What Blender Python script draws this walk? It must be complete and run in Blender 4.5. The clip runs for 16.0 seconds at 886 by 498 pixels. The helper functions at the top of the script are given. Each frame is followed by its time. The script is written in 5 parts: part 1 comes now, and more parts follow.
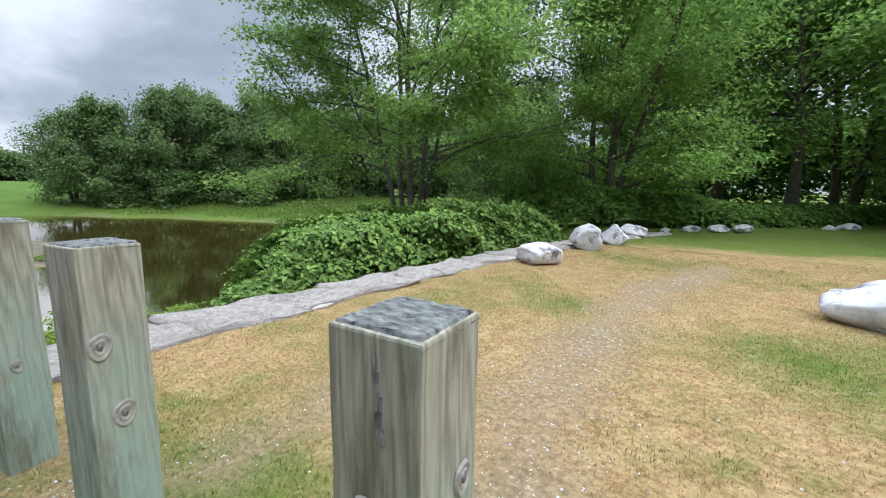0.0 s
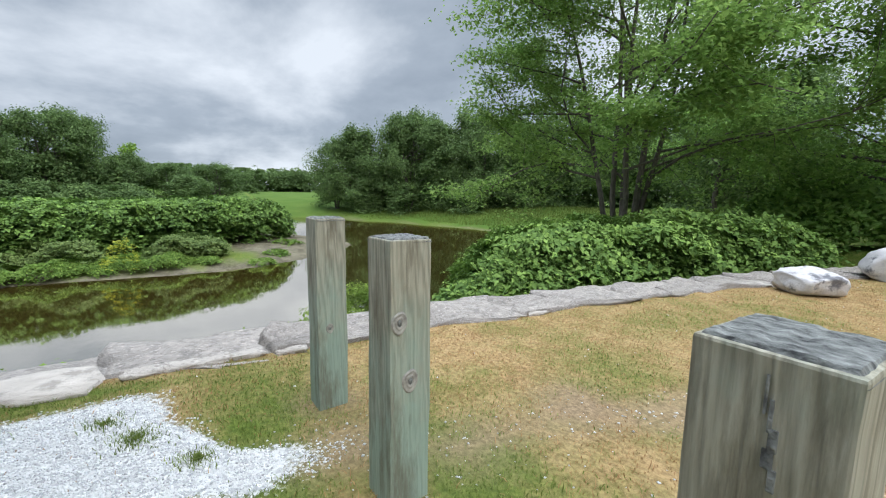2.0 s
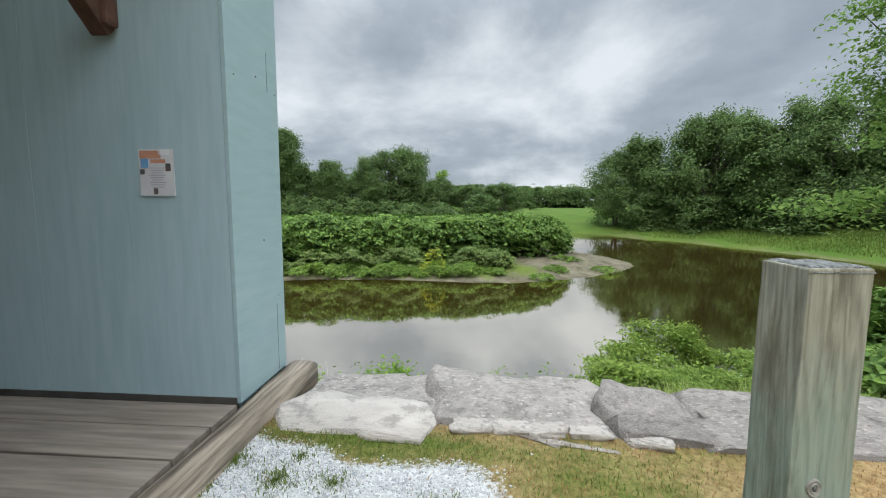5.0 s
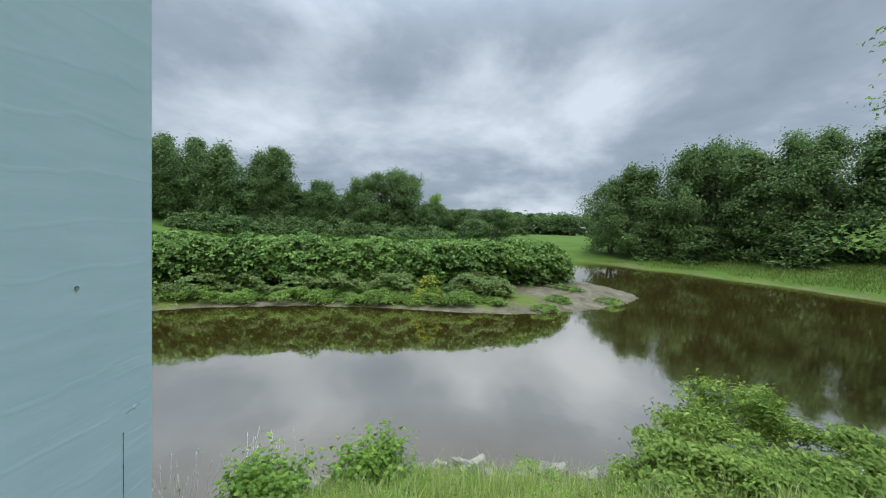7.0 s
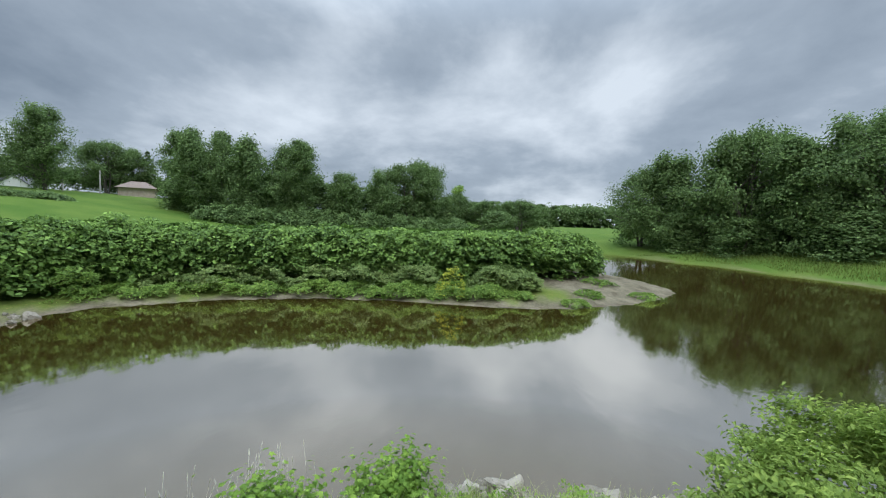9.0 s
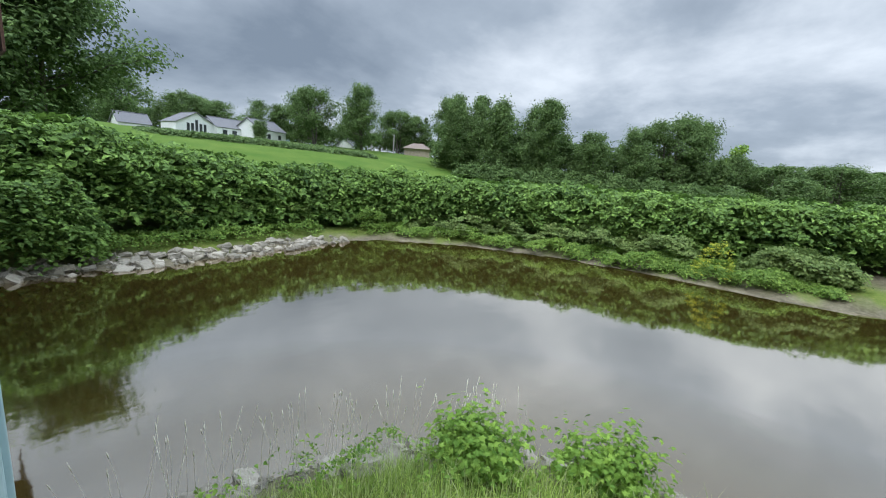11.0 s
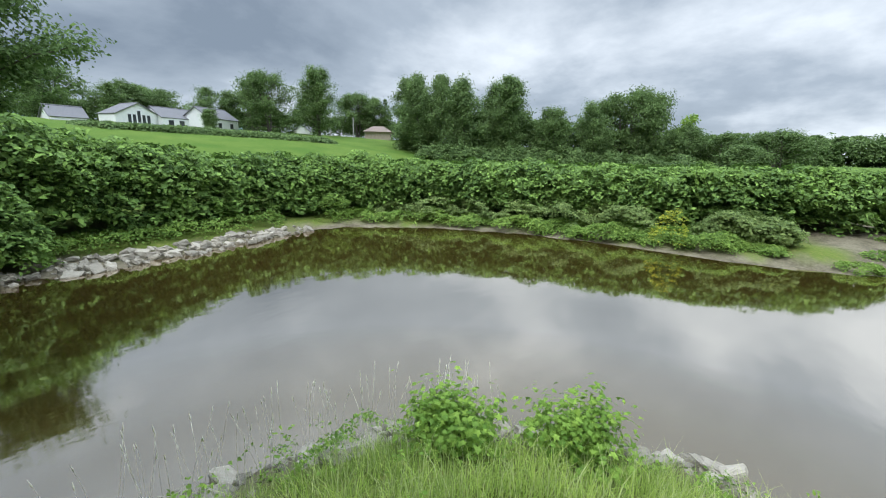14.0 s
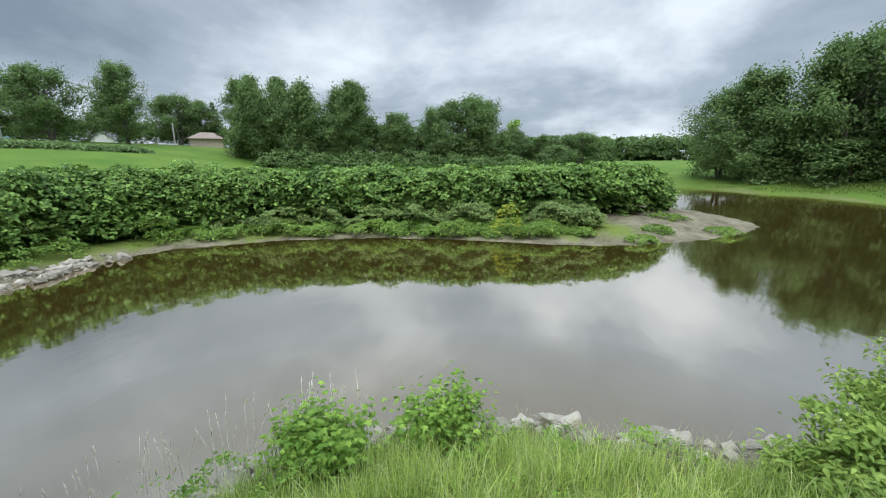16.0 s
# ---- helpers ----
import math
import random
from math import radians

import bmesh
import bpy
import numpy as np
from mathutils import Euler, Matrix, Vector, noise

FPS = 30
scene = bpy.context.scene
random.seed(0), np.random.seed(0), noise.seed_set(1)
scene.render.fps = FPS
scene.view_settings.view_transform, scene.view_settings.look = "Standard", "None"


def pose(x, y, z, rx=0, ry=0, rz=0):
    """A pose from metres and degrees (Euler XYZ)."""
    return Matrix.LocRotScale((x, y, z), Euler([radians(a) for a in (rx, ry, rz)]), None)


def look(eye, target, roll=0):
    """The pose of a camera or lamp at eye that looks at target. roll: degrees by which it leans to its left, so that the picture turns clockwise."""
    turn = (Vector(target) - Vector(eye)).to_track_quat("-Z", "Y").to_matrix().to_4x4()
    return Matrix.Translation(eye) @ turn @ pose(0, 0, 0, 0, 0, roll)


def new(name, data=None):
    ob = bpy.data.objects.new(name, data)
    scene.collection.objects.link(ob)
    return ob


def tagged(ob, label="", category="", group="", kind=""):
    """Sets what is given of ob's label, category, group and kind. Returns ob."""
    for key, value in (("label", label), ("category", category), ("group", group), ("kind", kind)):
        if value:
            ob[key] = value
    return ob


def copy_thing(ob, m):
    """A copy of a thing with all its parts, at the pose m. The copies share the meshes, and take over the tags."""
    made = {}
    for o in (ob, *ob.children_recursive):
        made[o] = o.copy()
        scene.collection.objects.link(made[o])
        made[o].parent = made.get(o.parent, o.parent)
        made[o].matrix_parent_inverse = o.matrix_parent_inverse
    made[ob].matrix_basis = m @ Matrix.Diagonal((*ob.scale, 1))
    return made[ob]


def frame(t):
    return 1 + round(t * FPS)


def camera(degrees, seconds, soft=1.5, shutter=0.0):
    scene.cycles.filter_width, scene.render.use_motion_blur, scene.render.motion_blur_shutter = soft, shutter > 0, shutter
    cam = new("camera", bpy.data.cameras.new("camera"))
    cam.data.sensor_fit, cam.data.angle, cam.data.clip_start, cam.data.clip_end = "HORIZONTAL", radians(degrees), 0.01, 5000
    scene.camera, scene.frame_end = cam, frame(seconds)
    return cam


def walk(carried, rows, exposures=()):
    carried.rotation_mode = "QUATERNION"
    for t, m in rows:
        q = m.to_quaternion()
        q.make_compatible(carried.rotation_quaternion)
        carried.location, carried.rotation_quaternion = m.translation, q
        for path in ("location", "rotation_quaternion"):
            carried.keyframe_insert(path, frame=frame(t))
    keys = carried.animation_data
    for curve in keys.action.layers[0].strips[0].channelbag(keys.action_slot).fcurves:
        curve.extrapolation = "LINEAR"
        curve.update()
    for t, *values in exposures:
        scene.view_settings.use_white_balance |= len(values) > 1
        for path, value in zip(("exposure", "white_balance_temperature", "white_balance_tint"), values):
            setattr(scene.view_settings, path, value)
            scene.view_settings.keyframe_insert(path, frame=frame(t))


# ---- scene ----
cam = camera(94.6, 16.0, soft=1.1)
PATH = [
    (0, (0.026, 0.052, 1.495), (-1.072, 1.697, 1.194), 1.1),
    (0.5, (-0.052, -0.015, 1.468), (-1.361, 1.471, 1.187), 0.8),
    (1, (-0.107, -0.063, 1.472), (-1.580, 1.261, 1.195), 0.8),
    (1.5, (-0.133, -0.097, 1.470), (-1.750, 1.048, 1.198), 0.9),
    (2, (-0.176, -0.141, 1.467), (-1.909, 0.820, 1.195), 1.0),
    (2.5, (-0.228, -0.205, 1.470), (-2.063, 0.537, 1.187), 1.2),
    (3, (-0.309, -0.233, 1.470), (-2.222, 0.268, 1.171), 1.1),
    (3.5, (-0.501, -0.206, 1.474), (-2.460, 0.054, 1.162), 1.0),
    (4, (-0.732, -0.241, 1.486), (-2.708, -0.204, 1.181), 0.7),
    (4.5, (-1.066, -0.383, 1.469), (-3.041, -0.543, 1.202), 0.2),
    (4.7, (-1.196, -0.449, 1.478), (-3.167, -0.680, 1.229), 0.1),
    (6.8, (-3.093, -1.112, 1.446), (-5.072, -1.386, 1.356), 1.8),
    (7, (-3.251, -1.100, 1.420), (-5.235, -1.328, 1.326), 1.9),
    (7.5, (-3.576, -1.177, 1.429), (-5.566, -1.336, 1.308), 1.9),
    (7.6, (-3.643, -1.214, 1.427), (-5.633, -1.369, 1.301), 2.0),
    (8, (-3.850, -1.301, 1.426), (-5.836, -1.485, 1.278), 2.0),
    (8.2, (-3.940, -1.323, 1.408), (-5.922, -1.541, 1.253), 2.1),
    (10.3, (-4.620, -1.419, 1.151), (-6.428, -2.255, 0.972), 3.0),
    (10.5, (-4.678, -1.471, 1.132), (-6.397, -2.466, 0.895), 3.6),
    (11, (-4.728, -1.508, 1.023), (-6.189, -2.824, 0.654), 4.1),
    (11.5, (-4.730, -1.520, 1.011), (-6.009, -2.995, 0.578), 4.2),
    (12, (-4.720, -1.517, 1.006), (-5.947, -3.030, 0.552), 3.8),
    (12.5, (-4.731, -1.508, 1.013), (-5.987, -2.995, 0.556), 3.0),
    (13, (-4.742, -1.491, 1.027), (-6.077, -2.909, 0.573), 2.4),
    (13.5, (-4.735, -1.482, 1.024), (-6.175, -2.795, 0.575), 2.0),
    (14, (-4.739, -1.448, 1.041), (-6.287, -2.632, 0.594), 1.4),
    (14.5, (-4.721, -1.389, 1.072), (-6.368, -2.434, 0.627), 0.9),
    (15, (-4.734, -1.360, 1.069), (-6.466, -2.261, 0.631), 0.2),
    (15.5, (-4.744, -1.339, 1.068), (-6.546, -2.092, 0.639), -0.4),
    (16, (-4.742, -1.348, 1.049), (-6.608, -1.934, 0.628), -0.5),
]
walk(cam, [(t, look(eye, target, roll)) for t, eye, target, roll in PATH],
     exposures=[(0.0, 0.22, 6250, 13), (1.5, 0.13, 6350, 12), (3.5, 0.0, 6650, 11), (4.7, 0.02, 6700, 10), (7.0, -0.13, 6250, 10), (8.2, -0.05, 6250, 10), (10.3, -0.15, 6300, 10),
                (11.0, 0.1, 6300, 11), (12.0, 0.3, 6400, 11), (16.0, 0.16, 6400, 10)])

# ---- world and light: overcast, brighter overhead than at the horizon ----
SUN_EL, SUN_AZ = radians(53), radians(97)
world = bpy.data.worlds.new("overcast_sky")
scene.world = world
world.use_nodes = True
wn, wl = world.node_tree.nodes, world.node_tree.links
wn.clear()
w_out = wn.new("ShaderNodeOutputWorld")
w_bg = wn.new("ShaderNodeBackground")
w_bg.inputs["Strength"].default_value = 1.0
sky = wn.new("ShaderNodeTexSky")
sky.sky_type, sky.sun_disc, sky.sun_elevation, sky.sun_rotation = "NISHITA", False, SUN_EL, SUN_AZ
sky_dim = wn.new("ShaderNodeVectorMath")
sky_dim.operation = "SCALE"
sky_dim.inputs["Scale"].default_value = 0.06
wl.new(sky.outputs["Color"], sky_dim.inputs[0])
tc = wn.new("ShaderNodeTexCoord")
sep = wn.new("ShaderNodeSeparateXYZ")
wl.new(tc.outputs["Generated"], sep.inputs[0])
# clouds lie on a flat layer: divide the direction by its height
zc = wn.new("ShaderNodeMath")
zc.operation = "MAXIMUM"
zc.inputs[1].default_value = 0.0
wl.new(sep.outputs["Z"], zc.inputs[0])
zp = wn.new("ShaderNodeMath")
zp.operation = "ADD"
zp.inputs[1].default_value = 0.34
wl.new(zc.outputs[0], zp.inputs[0])
flat = wn.new("ShaderNodeCombineXYZ")
for axis in ("X", "Y"):
    dv = wn.new("ShaderNodeMath")
    dv.operation = "DIVIDE"
    wl.new(sep.outputs[axis], dv.inputs[0])
    wl.new(zp.outputs[0], dv.inputs[1])
    wl.new(dv.outputs[0], flat.inputs[axis])
flat.inputs["Z"].default_value = 3.7
cl = wn.new("ShaderNodeTexNoise")
cl.inputs["Scale"].default_value = 1.0
cl.inputs["Detail"].default_value = 7.0
cl.inputs["Roughness"].default_value = 0.56
cl.inputs["Distortion"].default_value = 0.15
wl.new(flat.outputs[0], cl.inputs["Vector"])
ramp = wn.new("ShaderNodeValToRGB")
ramp.color_ramp.elements[0].position, ramp.color_ramp.elements[0].color = 0.33, (0.228, 0.285, 0.358, 1)
ramp.color_ramp.elements[1].position, ramp.color_ramp.elements[1].color = 0.69, (0.805, 0.88, 0.955, 1)
e = ramp.color_ramp.elements.new(0.52)
e.color = (0.408, 0.48, 0.562, 1)
# zenith gain
gain = wn.new("ShaderNodeMapRange")
gain.interpolation_type = "SMOOTHSTEP"
gain.inputs["From Min"].default_value, gain.inputs["From Max"].default_value = 0.38, 0.85
gain.inputs["To Min"].default_value, gain.inputs["To Max"].default_value = 1.0, 5.5
wl.new(sep.outputs["Z"], gain.inputs["Value"])
cg = wn.new("ShaderNodeVectorMath")
cg.operation = "SCALE"
wl.new(ramp.outputs["Color"], cg.inputs[0])
wl.new(gain.outputs[0], cg.inputs["Scale"])
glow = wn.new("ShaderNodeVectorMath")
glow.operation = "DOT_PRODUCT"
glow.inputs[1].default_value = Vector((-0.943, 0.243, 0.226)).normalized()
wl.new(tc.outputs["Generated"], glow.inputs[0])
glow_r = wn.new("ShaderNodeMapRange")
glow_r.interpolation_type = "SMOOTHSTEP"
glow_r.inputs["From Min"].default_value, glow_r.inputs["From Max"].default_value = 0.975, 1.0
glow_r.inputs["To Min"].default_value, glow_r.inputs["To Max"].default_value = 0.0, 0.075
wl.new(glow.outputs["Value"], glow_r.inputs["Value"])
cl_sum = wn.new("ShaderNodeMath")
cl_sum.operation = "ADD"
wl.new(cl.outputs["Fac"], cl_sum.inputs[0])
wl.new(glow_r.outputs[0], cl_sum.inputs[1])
# heavier cloud to the south
south = wn.new("ShaderNodeMapRange")
south.inputs["From Min"].default_value, south.inputs["From Max"].default_value = 0.85, -0.75
south.inputs["To Min"].default_value, south.inputs["To Max"].default_value = 0.09, -0.035
wl.new(sep.outputs["Y"], south.inputs["Value"])
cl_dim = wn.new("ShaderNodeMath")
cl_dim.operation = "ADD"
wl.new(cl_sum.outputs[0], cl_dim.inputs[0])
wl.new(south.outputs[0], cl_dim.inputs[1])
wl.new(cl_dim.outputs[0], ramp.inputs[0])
mix = wn.new("ShaderNodeMix")
mix.data_type = "RGBA"
mix.inputs["Factor"].default_value = 0.93
wl.new(sky_dim.outputs[0], mix.inputs["A"])
wl.new(cg.outputs[0], mix.inputs["B"])
wl.new(mix.outputs["Result"], w_bg.inputs["Color"])
wl.new(w_bg.outputs[0], w_out.inputs["Surface"])
sun = new("sun", bpy.data.lights.new("sun", "SUN"))
sun.data.energy, sun.data.angle, sun.data.color = 1.5, radians(35), (1.0, 0.97, 0.92)
sun.matrix_world = look((46, -6, 62), (0, 0, 0))

# ---- materials ----
def mat_base(name, rough=0.8, metal=0.0):
    m = bpy.data.materials.new(name)
    m.use_nodes = True
    n, l = m.node_tree.nodes, m.node_tree.links
    b = n["Principled BSDF"]
    b.inputs["Roughness"].default_value = rough
    b.inputs["Metallic"].default_value = metal
    return m, n, l, b


def noise_node(n, l, scale, detail=5.0, rough=0.55, stretch=None, space="Object"):
    c = n.new("ShaderNodeTexCoord")
    t = n.new("ShaderNodeTexNoise")
    t.inputs["Scale"].default_value, t.inputs["Detail"].default_value, t.inputs["Roughness"].default_value = scale, detail, rough
    src = c.outputs[space]
    if stretch:
        mp = n.new("ShaderNodeMapping")
        mp.inputs["Scale"].default_value = stretch
        l.new(src, mp.inputs["Vector"])
        src = mp.outputs[0]
    l.new(src, t.inputs["Vector"])
    return t


def ramp_node(n, l, fac, stops):
    r = n.new("ShaderNodeValToRGB")
    els = r.color_ramp.elements
    while len(els) < len(stops):
        els.new(0.5)
    for el, (p, c) in zip(els, stops):
        el.position, el.color = p, (*c, 1)
    l.new(fac, r.inputs[0])
    return r


def mix_rgb(n, l, fac, a, b, blend="MIX"):
    m = n.new("ShaderNodeMix")
    m.data_type, m.blend_type = "RGBA", blend
    for key, v in (("Factor", fac), ("A", a), ("B", b)):
        if hasattr(v, "links"):
            l.new(v, m.inputs[key])
        else:
            m.inputs[key].default_value = v if key == "Factor" else (*v, 1)
    return m.outputs["Result"]


def bump_node(n, l, b, height, strength, dist=0.02):
    bp = n.new("ShaderNodeBump")
    bp.inputs["Strength"].default_value, bp.inputs["Distance"].default_value = strength, dist
    l.new(height, bp.inputs["Height"])
    l.new(bp.outputs[0], b.inputs["Normal"])


def leaf_mat(name, dark, light, trans=0.35, rough=0.45, gloss=0.2):
    """Foliage: hue varies leaf by leaf; light shines through a little."""
    m, n, l, b = mat_base(name, 0.65)
    b.inputs["Specular IOR Level"].default_value = gloss
    dark, light = (1.45 * dark[0], 1.25 * dark[1], 1.3 * dark[2]), (1.65 * light[0], 1.45 * light[1], 1.5 * light[2])
    g = n.new("ShaderNodeNewGeometry")
    big = noise_node(n, l, 0.45, 3)
    r1 = ramp_node(n, l, g.outputs["Random Per Island"], [(0.0, dark), (0.75, tuple(0.5 * (p + q) for p, q in zip(dark, light))), (1.0, light)])
    col = mix_rgb(n, l, 0.35, r1.outputs[0], ramp_node(n, l, big.outputs["Fac"], [(0.3, dark), (0.7, light)]).outputs[0])
    l.new(col, b.inputs["Base Color"])
    tr = n.new("ShaderNodeBsdfTranslucent")
    l.new(col, tr.inputs["Color"])
    ms = n.new("ShaderNodeMixShader")
    ms.inputs[0].default_value = trans
    l.new(b.outputs[0], ms.inputs[1])
    l.new(tr.outputs[0], ms.inputs[2])
    l.new(ms.outputs[0], n["Material Output"].inputs["Surface"])
    return m


def plain_mat(name, a, c, scale=4.0, rough=0.8, bump=0.2, stretch=None, dist=0.01, metal=0.0, detail=6.0):
    m, n, l, b = mat_base(name, rough, metal)
    t = noise_node(n, l, scale, detail, 0.6, stretch)
    l.new(ramp_node(n, l, t.outputs["Fac"], [(0.3, a), (0.72, c)]).outputs[0], b.inputs["Base Color"])
    if bump:
        bump_node(n, l, b, t.outputs["Fac"], bump, dist)
    return m


M_knot = leaf_mat("knotweed_leaf", (0.022, 0.06, 0.013), (0.16, 0.29, 0.058), 0.22, gloss=0.2)
M_maple = leaf_mat("maple_leaf", (0.07, 0.165, 0.034), (0.25, 0.4, 0.11), 0.6)
M_wood_leaf = leaf_mat("woodland_leaf", (0.062, 0.15, 0.032), (0.24, 0.41, 0.1), 0.55)
M_far_leaf = leaf_mat("far_leaf", (0.03, 0.07, 0.02), (0.15, 0.25, 0.08), 0.4)
M_lime = leaf_mat("young_leaf", (0.06, 0.15, 0.02), (0.22, 0.36, 0.06), 0.35)
M_grass_dry = leaf_mat("dry_grass_blade", (0.18, 0.118, 0.05), (0.34, 0.235, 0.11), 0.3, 0.7)
M_grass_green = leaf_mat("green_grass_blade", (0.07, 0.12, 0.025), (0.18, 0.25, 0.06), 0.4, 0.6)
M_grass_long = leaf_mat("long_grass_blade", (0.07, 0.16, 0.02), (0.42, 0.56, 0.15), 0.4, 0.5)
M_grass_pale = leaf_mat("pale_grass_blade", (0.2, 0.3, 0.1), (0.45, 0.52, 0.26), 0.3, 0.6)
M_yellow = leaf_mat("yellow_flower", (0.16, 0.24, 0.03), (0.36, 0.4, 0.045), 0.3)
M_bark = plain_mat("bark", (0.05, 0.042, 0.033), (0.16, 0.14, 0.115), 6, 0.9, 0.6, (3, 3, 0.6), 0.02)
M_blue = plain_mat("blue_painted_board", (0.30, 0.43, 0.46), (0.37, 0.50, 0.53), 3, 0.6, 0.25, (6, 6, 0.6), 0.004)
M_rust = plain_mat("rusty_brown_timber", (0.06, 0.03, 0.02), (0.15, 0.07, 0.045), 8, 0.8, 0.3)
M_deck = plain_mat("weathered_deck_plank", (0.14, 0.11, 0.088), (0.33, 0.275, 0.225), 3, 0.85, 0.4, (5, 0.35, 5), 0.006)
M_white = plain_mat("white_siding", (0.68, 0.69, 0.70), (0.8, 0.8, 0.8), 2, 0.6, 0.0)
M_roof = plain_mat("grey_shingle_roof", (0.10, 0.10, 0.11), (0.2, 0.2, 0.21), 8, 0.9, 0.2)
M_tan = plain_mat("tan_wall", (0.38, 0.30, 0.24), (0.5, 0.42, 0.34), 2, 0.8, 0.0)
M_glass = plain_mat("dark_window_glass", (0.03, 0.035, 0.04), (0.07, 0.075, 0.08), 2, 0.1, 0.0)
M_pole = plain_mat("utility_pole_wood", (0.2, 0.19, 0.17), (0.36, 0.34, 0.31), 5, 0.9, 0.1)

M_knot_near = leaf_mat("thicket_leaf", (0.03, 0.085, 0.018), (0.2, 0.335, 0.075), 0.22, gloss=0.2)
M_lime_dark = leaf_mat("light_thicket_leaf", (0.045, 0.11, 0.02), (0.13, 0.235, 0.05), 0.4)
M_herb = leaf_mat("nettle_leaf", (0.05, 0.12, 0.02), (0.19, 0.31, 0.062), 0.4)
M_meadow = leaf_mat("meadow_blade", (0.065, 0.115, 0.022), (0.13, 0.185, 0.045), 0.4)
M_petal = leaf_mat("white_petal", (0.4, 0.45, 0.4), (0.5, 0.55, 0.5), 0.3)
M_weed = leaf_mat("weed_leaf", (0.05, 0.1, 0.025), (0.17, 0.25, 0.075), 0.35)
M_shrub = leaf_mat("shrub_leaf", (0.08, 0.165, 0.03), (0.27, 0.39, 0.09), 0.45)
M_straw = plain_mat("pale_straw", (0.55, 0.52, 0.4), (0.75, 0.72, 0.6), 6, 0.8, 0.0)
# haze over the distant woods is mixed into this blue-green
M_hill = plain_mat("far_hill_woods_hazed", (0.07, 0.12, 0.12), (0.11, 0.17, 0.17), 0.02, 1.0, 0.0)
M_brown_roof = plain_mat("brown_roof", (0.16, 0.12, 0.1), (0.24, 0.19, 0.16), 4, 0.9, 0.0)
# timber of the deck frame; also colours the shade strip under the inner wall
M_deck_dark = plain_mat("dark_timber_and_gap_shade", (0.04, 0.036, 0.03), (0.1, 0.09, 0.08), 4, 0.9, 0.2)
M_deck_worn = plain_mat("worn_threshold_timber", (0.07, 0.052, 0.036), (0.46, 0.375, 0.285), 3.5, 0.85, 0.8, (0.4, 6, 6), 0.02)


def sawn_board_mat():
    """Painted board with bowed saw ridges and small dents under the paint."""
    m, n, l, b = mat_base("rough_sawn_blue_board", 0.6)
    t = noise_node(n, l, 3, 6, 0.6, (0.8, 0.8, 5))
    l.new(ramp_node(n, l, t.outputs["Fac"], [(0.3, (0.345, 0.475, 0.505)), (0.72, (0.405, 0.535, 0.562))]).outputs[0], b.inputs["Base Color"])
    wv = n.new("ShaderNodeTexWave")
    wv.bands_direction = "Z"
    wv.inputs["Scale"].default_value, wv.inputs["Distortion"].default_value = 1.9, 5.0
    wv.inputs["Detail"].default_value, wv.inputs["Detail Scale"].default_value = 3.0, 0.7
    l.new(n.new("ShaderNodeTexCoord").outputs["Object"], wv.inputs["Vector"])
    ridge = ramp_node(n, l, wv.outputs["Fac"], [(0.96, (0, 0, 0)), (1.0, (0.6, 0.6, 0.6))])
    dents = noise_node(n, l, 14, 5, 0.7, (0.6, 0.6, 2.0))
    ad = n.new("ShaderNodeMath")
    ad.operation = "MULTIPLY_ADD"
    ad.inputs[1].default_value = 0.6
    l.new(dents.outputs["Fac"], ad.inputs[0])
    l.new(ridge.outputs[0], ad.inputs[2])
    bump_node(n, l, b, ad.outputs[0], 0.1, 0.006)
    return m


M_blue_rough = sawn_board_mat()
# the bridge blue made paler, daylight on the inner wall put into the colour
M_blue_inside_lit = plain_mat("blue_inner_board_lightened", (0.38, 0.51, 0.55), (0.46, 0.585, 0.625), 3, 0.65, 0.25, (6, 6, 0.6), 0.004)
M_paper = plain_mat("notice_paper", (0.66, 0.64, 0.66), (0.75, 0.74, 0.76), 8, 0.5, 0.0)
M_paper_white = plain_mat("white_paper", (0.78, 0.78, 0.8), (0.84, 0.84, 0.85), 8, 0.5, 0.0)
M_p_orange = plain_mat("orange_print", (0.55, 0.24, 0.16), (0.66, 0.33, 0.22), 8, 0.5, 0.0)
M_p_blue = plain_mat("blue_print", (0.12, 0.3, 0.55), (0.2, 0.4, 0.62), 8, 0.5, 0.0)
M_p_dark = plain_mat("dark_print", (0.06, 0.06, 0.07), (0.16, 0.12, 0.1), 12, 0.5, 0.0)
M_p_grey = plain_mat("grey_print", (0.4, 0.39, 0.42), (0.5, 0.49, 0.52), 12, 0.5, 0.0)


def gravel_mat():
    m, n, l, b = mat_base("white_crushed_stone", 0.85)
    g = n.new("ShaderNodeNewGeometry")
    l.new(ramp_node(n, l, g.outputs["Random Per Island"], [(0.0, (0.3, 0.3, 0.3)), (0.2, (0.52, 0.525, 0.53)), (1.0, (0.73, 0.73, 0.715))]).outputs[0], b.inputs["Base Color"])
    return m


M_gravel = gravel_mat()


